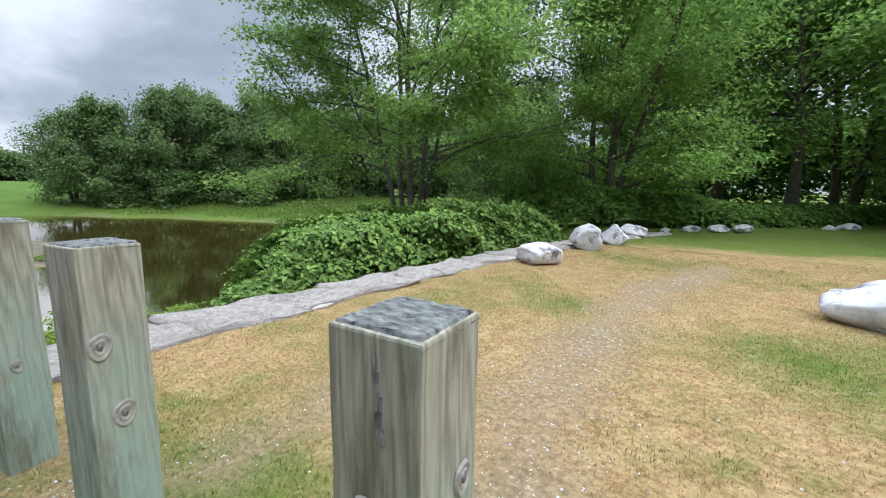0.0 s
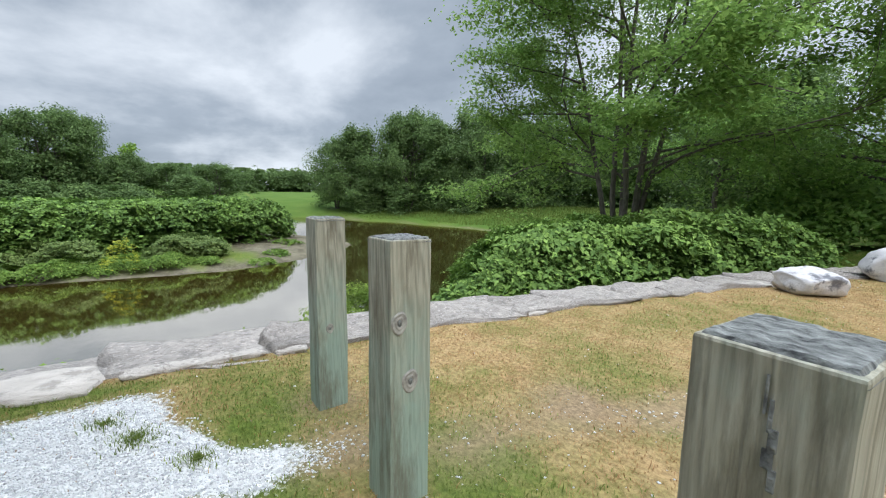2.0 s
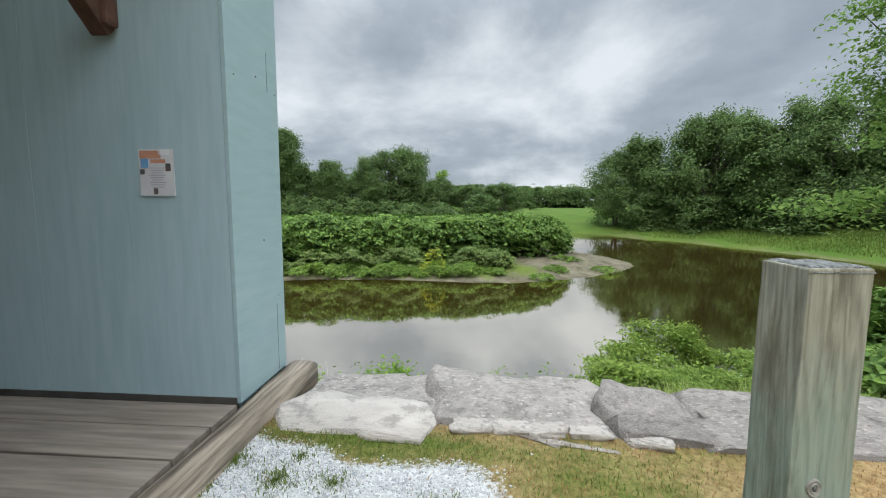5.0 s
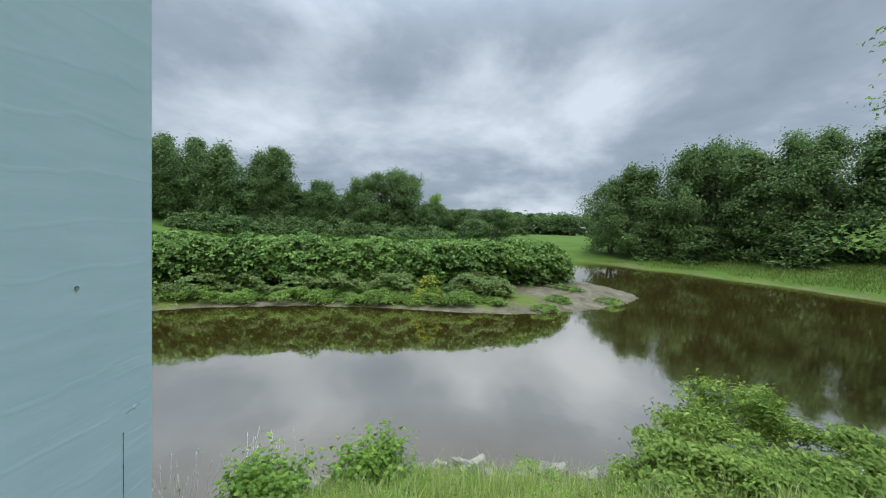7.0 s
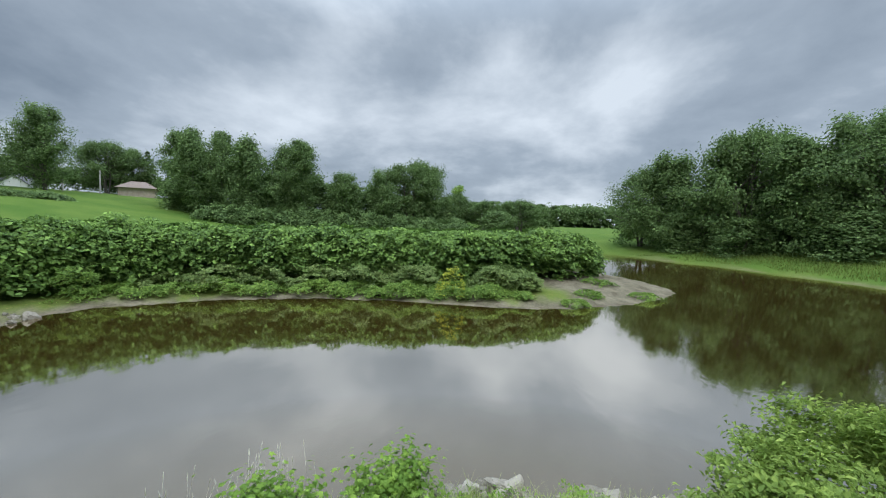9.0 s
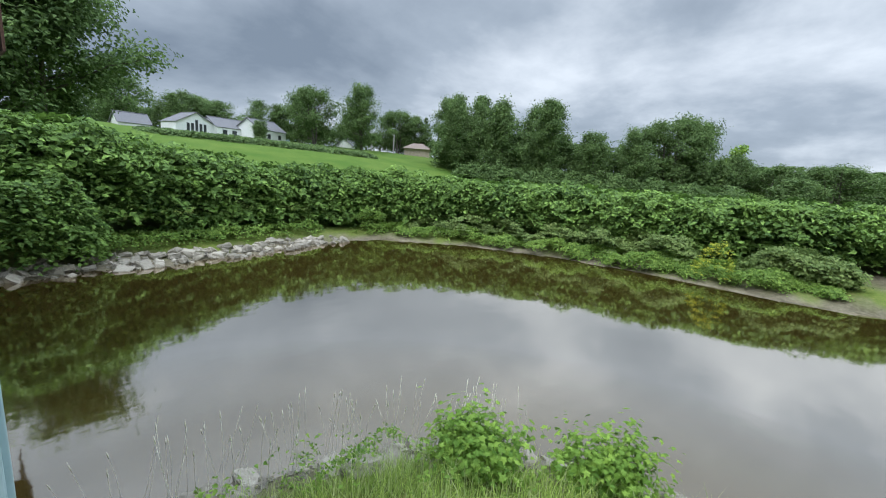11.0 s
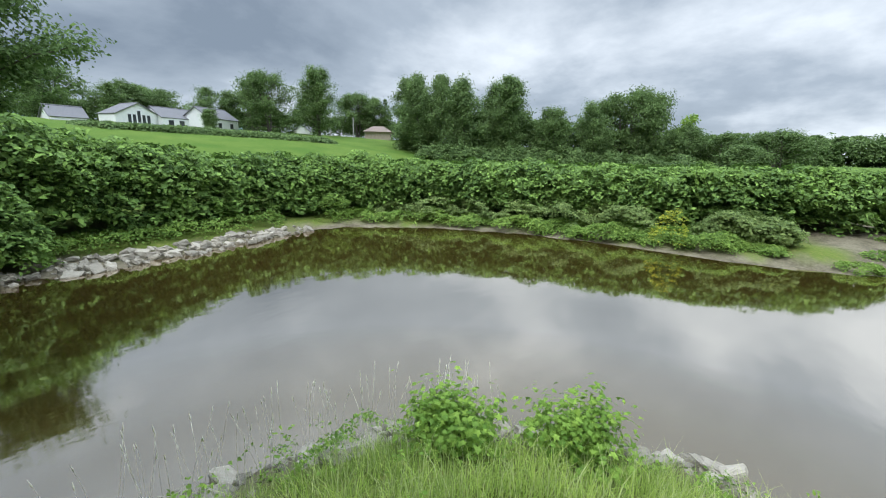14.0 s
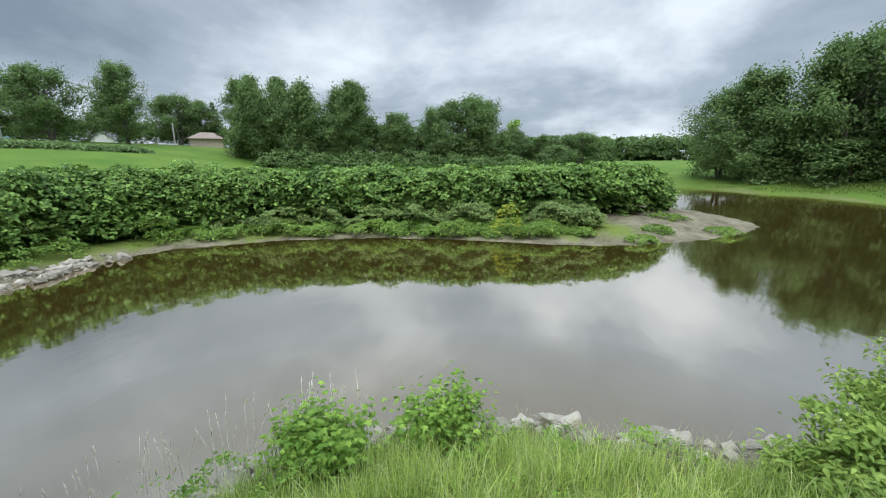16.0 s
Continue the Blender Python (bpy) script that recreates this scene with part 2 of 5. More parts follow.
def rock_mat(name, a, c, stain, scale=3.0, vary=0.25, cut=0.51, cracks=0.0):
    m, n, l, b = mat_base(name, 0.85)
    t = noise_node(n, l, scale, 8, 0.65)
    s = noise_node(n, l, scale * 0.8, 6, 0.7, (1.0, 1.6, 1.0))
    oi = n.new("ShaderNodeObjectInfo")
    c1 = ramp_node(n, l, t.outputs["Fac"], [(0.3, a), (0.7, c)]).outputs[0]
    k = ramp_node(n, l, s.outputs["Fac"], [(cut, (0, 0, 0)), (cut + 0.09, (1, 1, 1))]).outputs[0]
    c2 = mix_rgb(n, l, k, c1, stain)
    c3 = mix_rgb(n, l, vary, c2, ramp_node(n, l, oi.outputs["Random"], [(0.0, a), (1.0, c)]).outputs[0])
    hgt = t.outputs["Fac"]
    if cracks:
        # pale lichen and a rough split face
        li = noise_node(n, l, scale * 5, 4, 0.6)
        lk = ramp_node(n, l, li.outputs["Fac"], [(0.58, (0, 0, 0)), (0.64, (0.7, 0.7, 0.7))]).outputs[0]
        c3 = mix_rgb(n, l, lk, c3, tuple(1.25 * q for q in c))
        rough = noise_node(n, l, scale * 4, 8, 0.75, (1, 1, 2.5))
        dk = ramp_node(n, l, rough.outputs["Fac"], [(0.34, (0.75, 0.75, 0.75)), (0.46, (0, 0, 0))]).outputs[0]
        c3 = mix_rgb(n, l, dk, c3, tuple(0.45 * q for q in stain))
        hgt = rough.outputs["Fac"]
    l.new(c3, b.inputs["Base Color"])
    bump_node(n, l, b, hgt, 1.0, 0.04)
    return m


M_boulder = rock_mat("pale_marble_boulder", (0.4, 0.38, 0.385), (0.72, 0.69, 0.685), (0.1, 0.1, 0.115), 2.6, 0.12, 0.51)
M_flag = rock_mat("grey_schist_slab", (0.25, 0.22, 0.195), (0.58, 0.515, 0.46), (0.21, 0.19, 0.17), 5.5, 0.3, 0.52, 0.14)
M_pale = rock_mat("pale_flat_stone", (0.42, 0.375, 0.33), (0.64, 0.58, 0.52), (0.3, 0.265, 0.23), 3.5)
M_riprap = rock_mat("riverbank_rubble", (0.15, 0.135, 0.105), (0.44, 0.4, 0.325), (0.1, 0.088, 0.068), 3.0, 0.7)


def post_mat():
    """Weathered pine: wavy grain, dark runs of damp, copper-green preservative low down."""
    m, n, l, b = mat_base("treated_weathered_pine", 0.8)
    c = n.new("ShaderNodeTexCoord")
    mp = n.new("ShaderNodeMapping")
    mp.inputs["Scale"].default_value = (1.0, 1.0, 0.09)
    l.new(c.outputs["Object"], mp.inputs["Vector"])
    wv = n.new("ShaderNodeTexWave")
    wv.bands_direction = "DIAGONAL"
    wv.inputs["Scale"].default_value, wv.inputs["Distortion"].default_value = 17.0, 11.0
    wv.inputs["Detail"].default_value, wv.inputs["Detail Scale"].default_value = 4.0, 1.2
    l.new(mp.outputs[0], wv.inputs["Vector"])
    fib = noise_node(n, l, 3.0, 8, 0.65, (30, 30, 1.2))
    c1 = ramp_node(n, l, wv.outputs["Fac"], [(0.0, (0.215, 0.205, 0.148)), (0.5, (0.3, 0.285, 0.212)), (1.0, (0.365, 0.35, 0.265))]).outputs[0]
    c1 = mix_rgb(n, l, 0.3, c1, ramp_node(n, l, fib.outputs["Fac"], [(0.35, (0.12, 0.11, 0.085)), (0.65, (0.44, 0.41, 0.34))]).outputs[0])
    sp = n.new("ShaderNodeSeparateXYZ")
    l.new(c.outputs["Object"], sp.inputs[0])
    low = n.new("ShaderNodeMapRange")
    low.inputs["From Min"].default_value, low.inputs["From Max"].default_value = 1.05, 0.25
    low.inputs["To Min"].default_value, low.inputs["To Max"].default_value = -0.1, 0.42
    l.new(sp.outputs["Z"], low.inputs["Value"])
    big = noise_node(n, l, 4.0, 5, 0.6, (1.5, 1.5, 0.7))
    ad = n.new("ShaderNodeMath")
    ad.operation = "ADD"
    l.new(big.outputs["Fac"], ad.inputs[0])
    l.new(low.outputs[0], ad.inputs[1])
    gr = ramp_node(n, l, ad.outputs[0], [(0.42, (0.0, 0.0, 0.0)), (0.8, (0.65, 0.65, 0.65))]).outputs[0]
    c2 = mix_rgb(n, l, gr, c1, (0.25, 0.37, 0.31))
    damp = noise_node(n, l, 6.0, 7, 0.7, (2.2, 2.2, 0.35))
    dk = ramp_node(n, l, damp.outputs["Fac"], [(0.47, (0, 0, 0)), (0.64, (0.7, 0.7, 0.7))]).outputs[0]
    c2 = mix_rgb(n, l, dk, c2, (0.11, 0.095, 0.06))
    l.new(c2, b.inputs["Base Color"])
    hs = n.new("ShaderNodeMath")
    hs.operation = "ADD"
    l.new(wv.outputs["Fac"], hs.inputs[0])
    l.new(fib.outputs["Fac"], hs.inputs[1])
    bump_node(n, l, b, hs.outputs[0], 0.5, 0.004)
    return m


M_post = post_mat()
M_endgrain = plain_mat("dark_end_grain", (0.025, 0.026, 0.027), (0.3, 0.31, 0.29), 34, 0.9, 1.0, (1.0, 1.8, 1.0), 0.012)
M_knotwood = plain_mat("knot_wood", (0.17, 0.155, 0.135), (0.4, 0.385, 0.34), 26, 0.8, 0.4, None, 0.004)


def water_mat():
    m, n, l, b = mat_base("silty_river_water", 0.5)
    b.inputs["Base Color"].default_value = (0.066, 0.044, 0.011, 1)
    b.inputs["Specular IOR Level"].default_value = 0.0
    gl = n.new("ShaderNodeBsdfGlossy")
    gl.inputs["Roughness"].default_value = 0.045
    gl.inputs["Color"].default_value = (1.0, 0.945, 0.87, 1)
    fr = n.new("ShaderNodeFresnel")
    fr.inputs["IOR"].default_value = 2.1
    # ripples and silt keep the grazing reflection soft
    mr = ramp_node(n, l, fr.outputs[0], [(0.128, (0.09, 0.09, 0.09)), (0.165, (0.24, 0.24, 0.24)), (0.215, (0.72, 0.72, 0.72)), (0.305, (0.74, 0.74, 0.74)), (0.5, (0.8, 0.8, 0.8))])
    t1 = noise_node(n, l, 0.5, 4, 0.5, (1, 1.8, 1))
    t2 = noise_node(n, l, 3.0, 3, 0.5, (1, 2.2, 1))
    ad = n.new("ShaderNodeMath")
    ad.operation = "MULTIPLY_ADD"
    ad.inputs[1].default_value = 0.12
    l.new(t2.outputs["Fac"], ad.inputs[0])
    l.new(t1.outputs["Fac"], ad.inputs[2])
    bp = n.new("ShaderNodeBump")
    bp.inputs["Strength"].default_value, bp.inputs["Distance"].default_value = 0.08, 0.08
    l.new(ad.outputs[0], bp.inputs["Height"])
    l.new(bp.outputs[0], gl.inputs["Normal"])
    l.new(bp.outputs[0], fr.inputs["Normal"])
    ms = n.new("ShaderNodeMixShader")
    l.new(mr.outputs[0], ms.inputs[0])
    l.new(b.outputs[0], ms.inputs[1])
    l.new(gl.outputs[0], ms.inputs[2])
    l.new(ms.outputs[0], n["Material Output"].inputs["Surface"])
    return m


M_water = water_mat()

# ---- ground plan ----
WATER_Z = -3.1
# shoreline of the far bank, from the bridge round the spit and its inlet
FAR_SHORE = [(16, -17.8), (4, -18.4), (-4.5, -18.7), (-6.6, -18.85), (-8.7, -18.7), (-10.6, -18.95), (-14.2, -19.6), (-17.2, -20.1), (-19.3, -20.0), (-21.2, -17.9), (-22.6, -16.2), (-23.8, -13.9), (-24.8, -11.2),
             (-25.3, -8.0), (-25.3, -5.0), (-25.2, -2.0), (-26.3, 2.1), (-28.6, 5.5), (-31.5, 8.3), (-34.3, 10.0), (-36.8, 10.1), (-40.5, 9.2), (-43.2, 7.5), (-46.5, 6.0), (-50, 3.5), (-56, -3), (-60, -12)]
# then the bank beyond the river back towards the lawn
NEAR_SHORE = [(-74, -12), (-74.5, 0), (-73.5, 9), (-70.5, 14.2), (-63, 19.2), (-54.5, 24.3), (-46, 28), (-38, 29.6), (-30, 28.6), (-23.5, 25), (-18.6, 19.5), (-15.0, 13), (-12.6, 7),
              (-11.6, 3.2), (-11.0, 1.0), (-10.75, -0.4), (-10.75, -2.0), (-10.3, -3.0), (-9.6, -4.3), (-8.7, -5.5), (-7.5, -6.05), (-6.2, -6.4), (-4.2, -6.8), (4, -7.0), (16, -7)]
RIVER = FAR_SHORE + NEAR_SHORE
WALL = [(-4.05, -2.6), (-4.05, 0.0), (-4.02, 2.5), (-3.92, 4.3), (-3.72, 6.5), (-3.4, 8.6), (-3.0, 10.9), (-2.3, 13.5), (-1.2, 16.5)]
WALL_W = 0.62


def smooth(e0, e1, v):
    q = np.clip((v - e0) / (e1 - e0), 0, 1)
    return q * q * (3 - 2 * q)


def poly_dist(x, y, pts, closed=True):
    """Distance to a polyline; negative inside when it is closed."""
    p = np.array(pts, float)
    d = np.full(x.shape, 1e9)
    inside = np.zeros(x.shape, bool)
    count = len(p) if closed else len(p) - 1
    for i in range(count):
        a, b = p[i], p[(i + 1) % len(p)]
        ab = b - a
        q = np.clip(((x - a[0]) * ab[0] + (y - a[1]) * ab[1]) / (ab @ ab), 0, 1)
        d = np.minimum(d, np.hypot(x - a[0] - q * ab[0], y - a[1] - q * ab[1]))
        if closed and a[1] != b[1]:
            cross = ((a[1] > y) != (b[1] > y)) & (x < (b[0] - a[0]) * (y - a[1]) / (b[1] - a[1]) + a[0])
            inside ^= cross
    return np.where(inside, -d, d) if closed else d


def wall_x(y):
    return np.interp(y, [q[1] for q in WALL], [q[0] for q in WALL])


def vnoise(x, y, scale, seed=0.0):
    """Cheap smooth noise from sines."""
    x, y = x / scale + seed, y / scale - seed * 1.7
    return (np.sin(x * 1.3 + 1.7 * np.sin(y * 0.9)) + np.sin(y * 1.7 + 1.3 * np.sin(x * 1.1 + 2)) + np.sin((x + y) * 2.3 + 1.1 * np.sin(x - y))) / 3


def height(x, y):
    x, y = np.asarray(x, float), np.asarray(y, float)
    d = poly_dist(x, y, RIVER)
    bed = np.maximum(-1.6, -0.25 * np.abs(d)) * (d < 0)
    # far bank, field rising to the houses, approach of the bridge
    far = WATER_Z + 0.45 * smooth(0, 3.0, d) + 0.75 * smooth(3, 13, d) + 0.7 * smooth(12, 40, d) + 2.0 * smooth(25, 90, d) + 1.5 * smooth(26, 75, d) * smooth(2, -25, y)
    far = far + 3.6 * smooth(-45, -105, y) * smooth(8, 60, d)
    far = far + 2.6 * smooth(-19.6, -22.5, y) * smooth(-6.5, -3.6, x)
    far = far + 0.10 * vnoise(x, y, 1.4, 2.0) * smooth(0.2, 2.0, d) * smooth(30, 14, d)
    # lawn side
    lawn = 0.02 * vnoise(x, y, 3.0) + 0.012 * vnoise(x, y, 0.7, 3.0) * smooth(60, 20, np.abs(x))
    bank = np.minimum(WATER_Z + 0.25 * smooth(0, 0.6, d) + 0.40 * np.maximum(d - 0.3, 0), -1.0)
    bank = bank + 0.07 * vnoise(x, y, 0.8, 1.0)
    wx = wall_x(y) - np.where(y < 0.35, 0.07, 0.3)
    near = np.where((x > wx) & (y > -2.5), lawn, bank)
    blend = smooth(-13, -3, x)
    near = np.where(y > 16.5, bank * (1 - blend) + lawn * blend, near)
    near_side = (y > -12) & (x > -14) | (y > 13) & (x > -31)
    over = WATER_Z + 0.35 * smooth(0, 3, d) + 0.75 * smooth(3, 12, d) + 1.7 * smooth(6, 25, d) + 0.05 * vnoise(x, y, 1.8)
    over_side = ~near_side & (y > 8.5) & ~((x > -48) & (y < 13))
    land = np.where(near_side, near, np.where(over_side, over, far))
    return np.where(d < 0, WATER_Z - 0.05 + bed, land)


def link_mesh(name, verts, faces, mat, parent=None, label="", shade=True):
    me = bpy.data.meshes.new(name)
    me.from_pydata(verts, [], faces)
    me.materials.append(mat)
    if shade:
        me.shade_smooth()
    ob = new(name, me)
    if parent:
        ob.parent = parent
    if label:
        ob["label"] = label
    return ob


def part(name, bm, mat, parent=None, label="", smooth_shade=False):
    me = bpy.data.meshes.new(name)
    bm.to_mesh(me)
    bm.free()
    me.materials.append(mat)
    if smooth_shade:
        me.shade_smooth()
    ob = new(name, me)
    if parent:
        ob.parent = parent
    if label:
        ob["label"] = label
    return ob


def box_bm(sx, sy, sz, at=(0, 0, 0), bevel=0.0, bm=None):
    own = bm is None
    bm = bm or bmesh.new()
    r = bmesh.ops.create_cube(bm, size=1.0, matrix=Matrix.Translation(at) @ Matrix.Diagonal((sx, sy, sz, 1)))
    if bevel:
        edges = list({ed for v in r["verts"] for ed in v.link_edges})
        bmesh.ops.bevel(bm, geom=edges, offset=bevel, segments=2, affect="EDGES", profile=0.6)
    return bm


def thing(name, label, category, at=(0, 0, 0), rz=0.0, group="", kind=""):
    ob = new(name)
    ob.empty_display_size = 0.2
    ob.matrix_basis = pose(*at, 0, 0, rz)
    return tagged(ob, label, category, group, kind)


# ---- ground sheet ----
def axis_steps(lo, hi, fine, f0, f1):
    a = list(np.arange(f0, f1 + 1e-6, fine))
    s, v = fine, f1
    while v < hi:
        s *= 1.22
        v += s
        a.append(v)
    s, v = fine, f0
    while v > lo:
        s *= 1.22
        v -= s
        a.insert(0, v)
    return np.array(a)


def ground_mat():
    m, n, l, b = mat_base("ground_cover", 0.95)
    b.inputs["Specular IOR Level"].default_value = 0.12
    c = n.new("ShaderNodeTexCoord")

    def attr(name):
        a = n.new("ShaderNodeAttribute")
        a.attribute_name = name
        return a.outputs["Fac"]

    fine = noise_node(n, l, 26.0, 8, 0.7)
    mid = noise_node(n, l, 1.1, 5, 0.6)
    grit = n.new("ShaderNodeTexVoronoi")
    grit.inputs["Scale"].default_value = 42.0
    l.new(c.outputs["Object"], grit.inputs["Vector"])
    green = ramp_node(n, l, fine.outputs["Fac"], [(0.3, (0.05, 0.085, 0.014)), (0.7, (0.16, 0.205, 0.04))]).outputs[0]
    dry = ramp_node(n, l, fine.outputs["Fac"], [(0.36, (0.15, 0.09, 0.03)), (0.63, (0.54, 0.365, 0.17))]).outputs[0]
    dirt = ramp_node(n, l, fine.outputs["Fac"], [(0.3, (0.13, 0.09, 0.055)), (0.7, (0.4, 0.29, 0.18))]).outputs[0]
    stone = ramp_node(n, l, grit.outputs["Color"], [(0.05, (0.34, 0.35, 0.36)), (0.5, (0.57, 0.565, 0.55)), (0.95, (0.72, 0.715, 0.7))]).outputs[0]
    sand = mix_rgb(n, l, 0.45, ramp_node(n, l, mid.outputs["Fac"], [(0.35, (0.06, 0.05, 0.03)), (0.65, (0.22, 0.195, 0.135))]).outputs[0], ramp_node(n, l, noise_node(n, l, 7.0, 8, 0.75).outputs["Fac"], [(0.35, (0.05, 0.042, 0.026)), (0.65, (0.26, 0.23, 0.16))]).outputs[0])
    wide = noise_node(n, l, 0.16, 6, 0.6)
    field = mix_rgb(n, l, 0.5, ramp_node(n, l, fine.outputs["Fac"], [(0.3, (0.045, 0.098, 0.012)), (0.7, (0.098, 0.16, 0.026))]).outputs[0], ramp_node(n, l, wide.outputs["Fac"], [(0.35, (0.05, 0.108, 0.014)), (0.65, (0.125, 0.175, 0.034))]).outputs[0])
    blot = noise_node(n, l, 3.2, 6, 0.65)
    rust = ramp_node(n, l, blot.outputs["Fac"], [(0.38, (0.48, 0.35, 0.19)), (0.6, (0.25, 0.165, 0.085))]).outputs[0]
    dry = mix_rgb(n, l, 0.4, dry, rust)
    mot = n.new("ShaderNodeMath")
    mot.operation = "MULTIPLY_ADD"
    mot.use_clamp = True
    mot.inputs[1].default_value = 1.5
    l.new(noise_node(n, l, 5.5, 8, 0.7).outputs["Fac"], mot.inputs[0])
    sh = n.new("ShaderNodeMath")
    sh.operation = "SUBTRACT"
    sh.inputs[1].default_value = 0.75
    l.new(attr("dry"), sh.inputs[0])
    l.new(sh.outputs[0], mot.inputs[2])
    col = mix_rgb(n, l, mot.outputs[0], green, dry)
    col = mix_rgb(n, l, attr("dirt"), col, dirt)
    col = mix_rgb(n, l, attr("sand"), col, sand)
    col = mix_rgb(n, l, attr("field"), col, field)
    gm = n.new("ShaderNodeMath")
    gm.operation = "MULTIPLY_ADD"
    gm.inputs[1].default_value = 0.9
    l.new(fine.outputs["Fac"], gm.inputs[0])
    l.new(attr("gravel"), gm.inputs[2])
    gk = ramp_node(n, l, gm.outputs[0], [(0.78, (0, 0, 0)), (0.92, (1, 1, 1))]).outputs[0]
    col = mix_rgb(n, l, gk, col, stone)
    l.new(col, b.inputs["Base Color"])
    bump_node(n, l, b, fine.outputs["Fac"], 0.7, 0.03)
    return m


M_ground = ground_mat()


def track(x, y):
    """The worn, stony tracks across the lawn: distance from their middle lines."""
    a = poly_dist(x, y, [(-0.5, 1.0), (-0.75, 2.0), (-0.95, 3.3), (-0.85, 5.0), (-0.7, 7.0), (0.2, 9.5)], closed=False)
    b = poly_dist(x, y, [(-2.4, 0.3), (-2.05, 1.0), (-1.95, 1.8), (-1.6, 2.9)], closed=False)
    return np.minimum(a, b + 0.2)


def gravel_at(x, y):
    n2 = vnoise(x, y, 0.42, 9.0) + 0.6 * vnoise(x, y, 0.17, 4.0)
    edge = poly_dist(x, y, [(-3.72, -2.2), (-3.62, -1.3), (-3.56, -0.55), (-3.1, -0.42), (-2.65, -0.1), (-2.35, 0.45), (-2.25, 0.3), (-2.3, -0.3), (-1.9, -0.9), (-0.9, -1.3), (2.5, -1.5), (2.5, -2.2)])
    return smooth(0.10, -0.16, edge + 0.07 * n2)


def cover(x, y):
    d = poly_dist(x, y, RIVER)
    lawn = ((x > wall_x(y) - 0.1) & (y > -3)).astype(float)
    n1, n2 = vnoise(x, y, 1.3, 5.0), vnoise(x, y, 0.4, 9.0)
    far_green = smooth(11.5, 14.5, y - 0.25 * x)
    n3 = vnoise(x, y, 0.17, 2.0)
    dry = lawn * np.clip(0.86 + 0.3 * n1 + 0.22 * n2 + 0.2 * n3 - 1.1 * far_green, 0, 1)
    # greener round the posts, along the gravel and by the boulder: middle, reach, strength
    g = 0.0 * x
    for gx0, gy0, rx, ry, k in [(-1.85, 1.02, 0.55, 0.36, 1.5), (-2.15, 0.0, 0.4, 0.26, 1.3), (-3.05, 0.05, 0.75, 0.45, 1.1), (-2.35, 2.75, 0.5, 0.5, 0.6), (-1.45, 5.3, 0.45, 0.4, 0.8), (0.55, 5.0, 0.5, 0.6, 0.7),
                                (1.1, 4.4, 0.5, 0.45, 0.8), (1.8, 5.4, 0.9, 0.7, 0.7), (-0.15, 2.45, 0.12, 0.1, 1.0), (0.2, 2.62, 0.12, 0.1, 1.0), (-3.0, 4.4, 0.5, 0.8, 0.5), (-3.74, -1.25, 0.17, 0.95, 1.4), (-2.9, 1.15, 0.35, 0.3, 0.5), (-1.0, 9.5, 1.2, 0.5, 0.5)]:
        g = g + k * np.exp(-(((x - gx0) / rx) ** 2 + ((y - gy0) / ry) ** 2))
    dry = dry * (1 - 0.95 * np.clip(g + 0.3 * n2 * g, 0, 1))
    tr = track(x, y)
    worn = np.exp(-((x + 2.2) ** 2 / 0.06 + (y - 2.08) ** 2 / 0.06)) + np.exp(-((x + 2.93) ** 2 + (y - 0.49) ** 2) / 0.05)
    dirt = lawn * np.clip(0.9 * worn + smooth(0.62, 0.05, tr + 0.2 * n2) * 0.82, 0, 1)
    gravel = lawn * gravel_at(x, y)
    gravel = np.maximum(gravel, lawn * 0.26 * smooth(0.5, 0.05, tr + 0.15 * n2))
    spit = smooth(1.0, 0.75, np.hypot((x + 33.5) / 10.5, (y - 6.0) / 6.0) + 0.12 * n1)
    shore = smooth(1.9, 0.7, d + 0.8 * n1 + 0.5 * n2)
    sand = np.where(d > -3, np.maximum(shore, spit) * (1 - lawn), 0)
    field = (1 - lawn) * smooth(6, 10, d) * (y < 8) * (1 - smooth(1.25, 0.9, np.hypot((x + 33.5) / 10.9, (y - 5.6) / 6.4)))
    over = (1 - lawn) * (y > 8.5) * (x < -31) * ~((x > -48) & (y < 13))
    field = np.maximum(field, over * smooth(0.6, 1.6, d + 0.4 * n1))
    sand = sand * (1 - over * 0.5)
    return dict(dry=dry, dirt=dirt, gravel=gravel, sand=sand, field=field)


def build_ground():
    xs = axis_steps(-1600, 1500, 0.22, -11.5, 6.0)
    xs = np.unique(np.concatenate([xs, np.arange(-48, -11.5, 0.6)]))
    ys = axis_steps(-1500, 1600, 0.22, -8.0, 14.0)
    ys = np.unique(np.concatenate([ys, np.arange(-26, -8, 0.6), np.arange(14, 34, 0.7)]))
    gx, gy = np.meshgrid(xs, ys)
    fx, fy = gx.ravel(), gy.ravel()
    v = np.stack([fx, fy, height(fx, fy)], 1)
    nx, ny = len(xs), len(ys)
    i = (np.arange(ny - 1)[:, None] * nx + np.arange(nx - 1)[None]).ravel()
    f = np.stack([i, i + 1, i + nx + 1, i + nx], 1)
    ob = link_mesh("ground", v.tolist(), f.tolist(), M_ground)
    for key, val in cover(fx, fy).items():
        a = ob.data.attributes.new(key, "FLOAT", "POINT")
        a.data.foreach_set("value", np.clip(val, 0, 1).astype(np.float32))
    tagged(ob, "lawn with dry patches, river banks and green field", "ground", kind="structure")


build_ground()
wx0, wx1, wy0, wy1 = -100, 16, -24, 40
water = link_mesh("water", [(wx0, wy0, WATER_Z), (wx1, wy0, WATER_Z), (wx1, wy1, WATER_Z), (wx0, wy1, WATER_Z)], [(0, 1, 2, 3)], M_water)
tagged(water, "still brown river water reflecting the grey sky", "water", kind="structure")

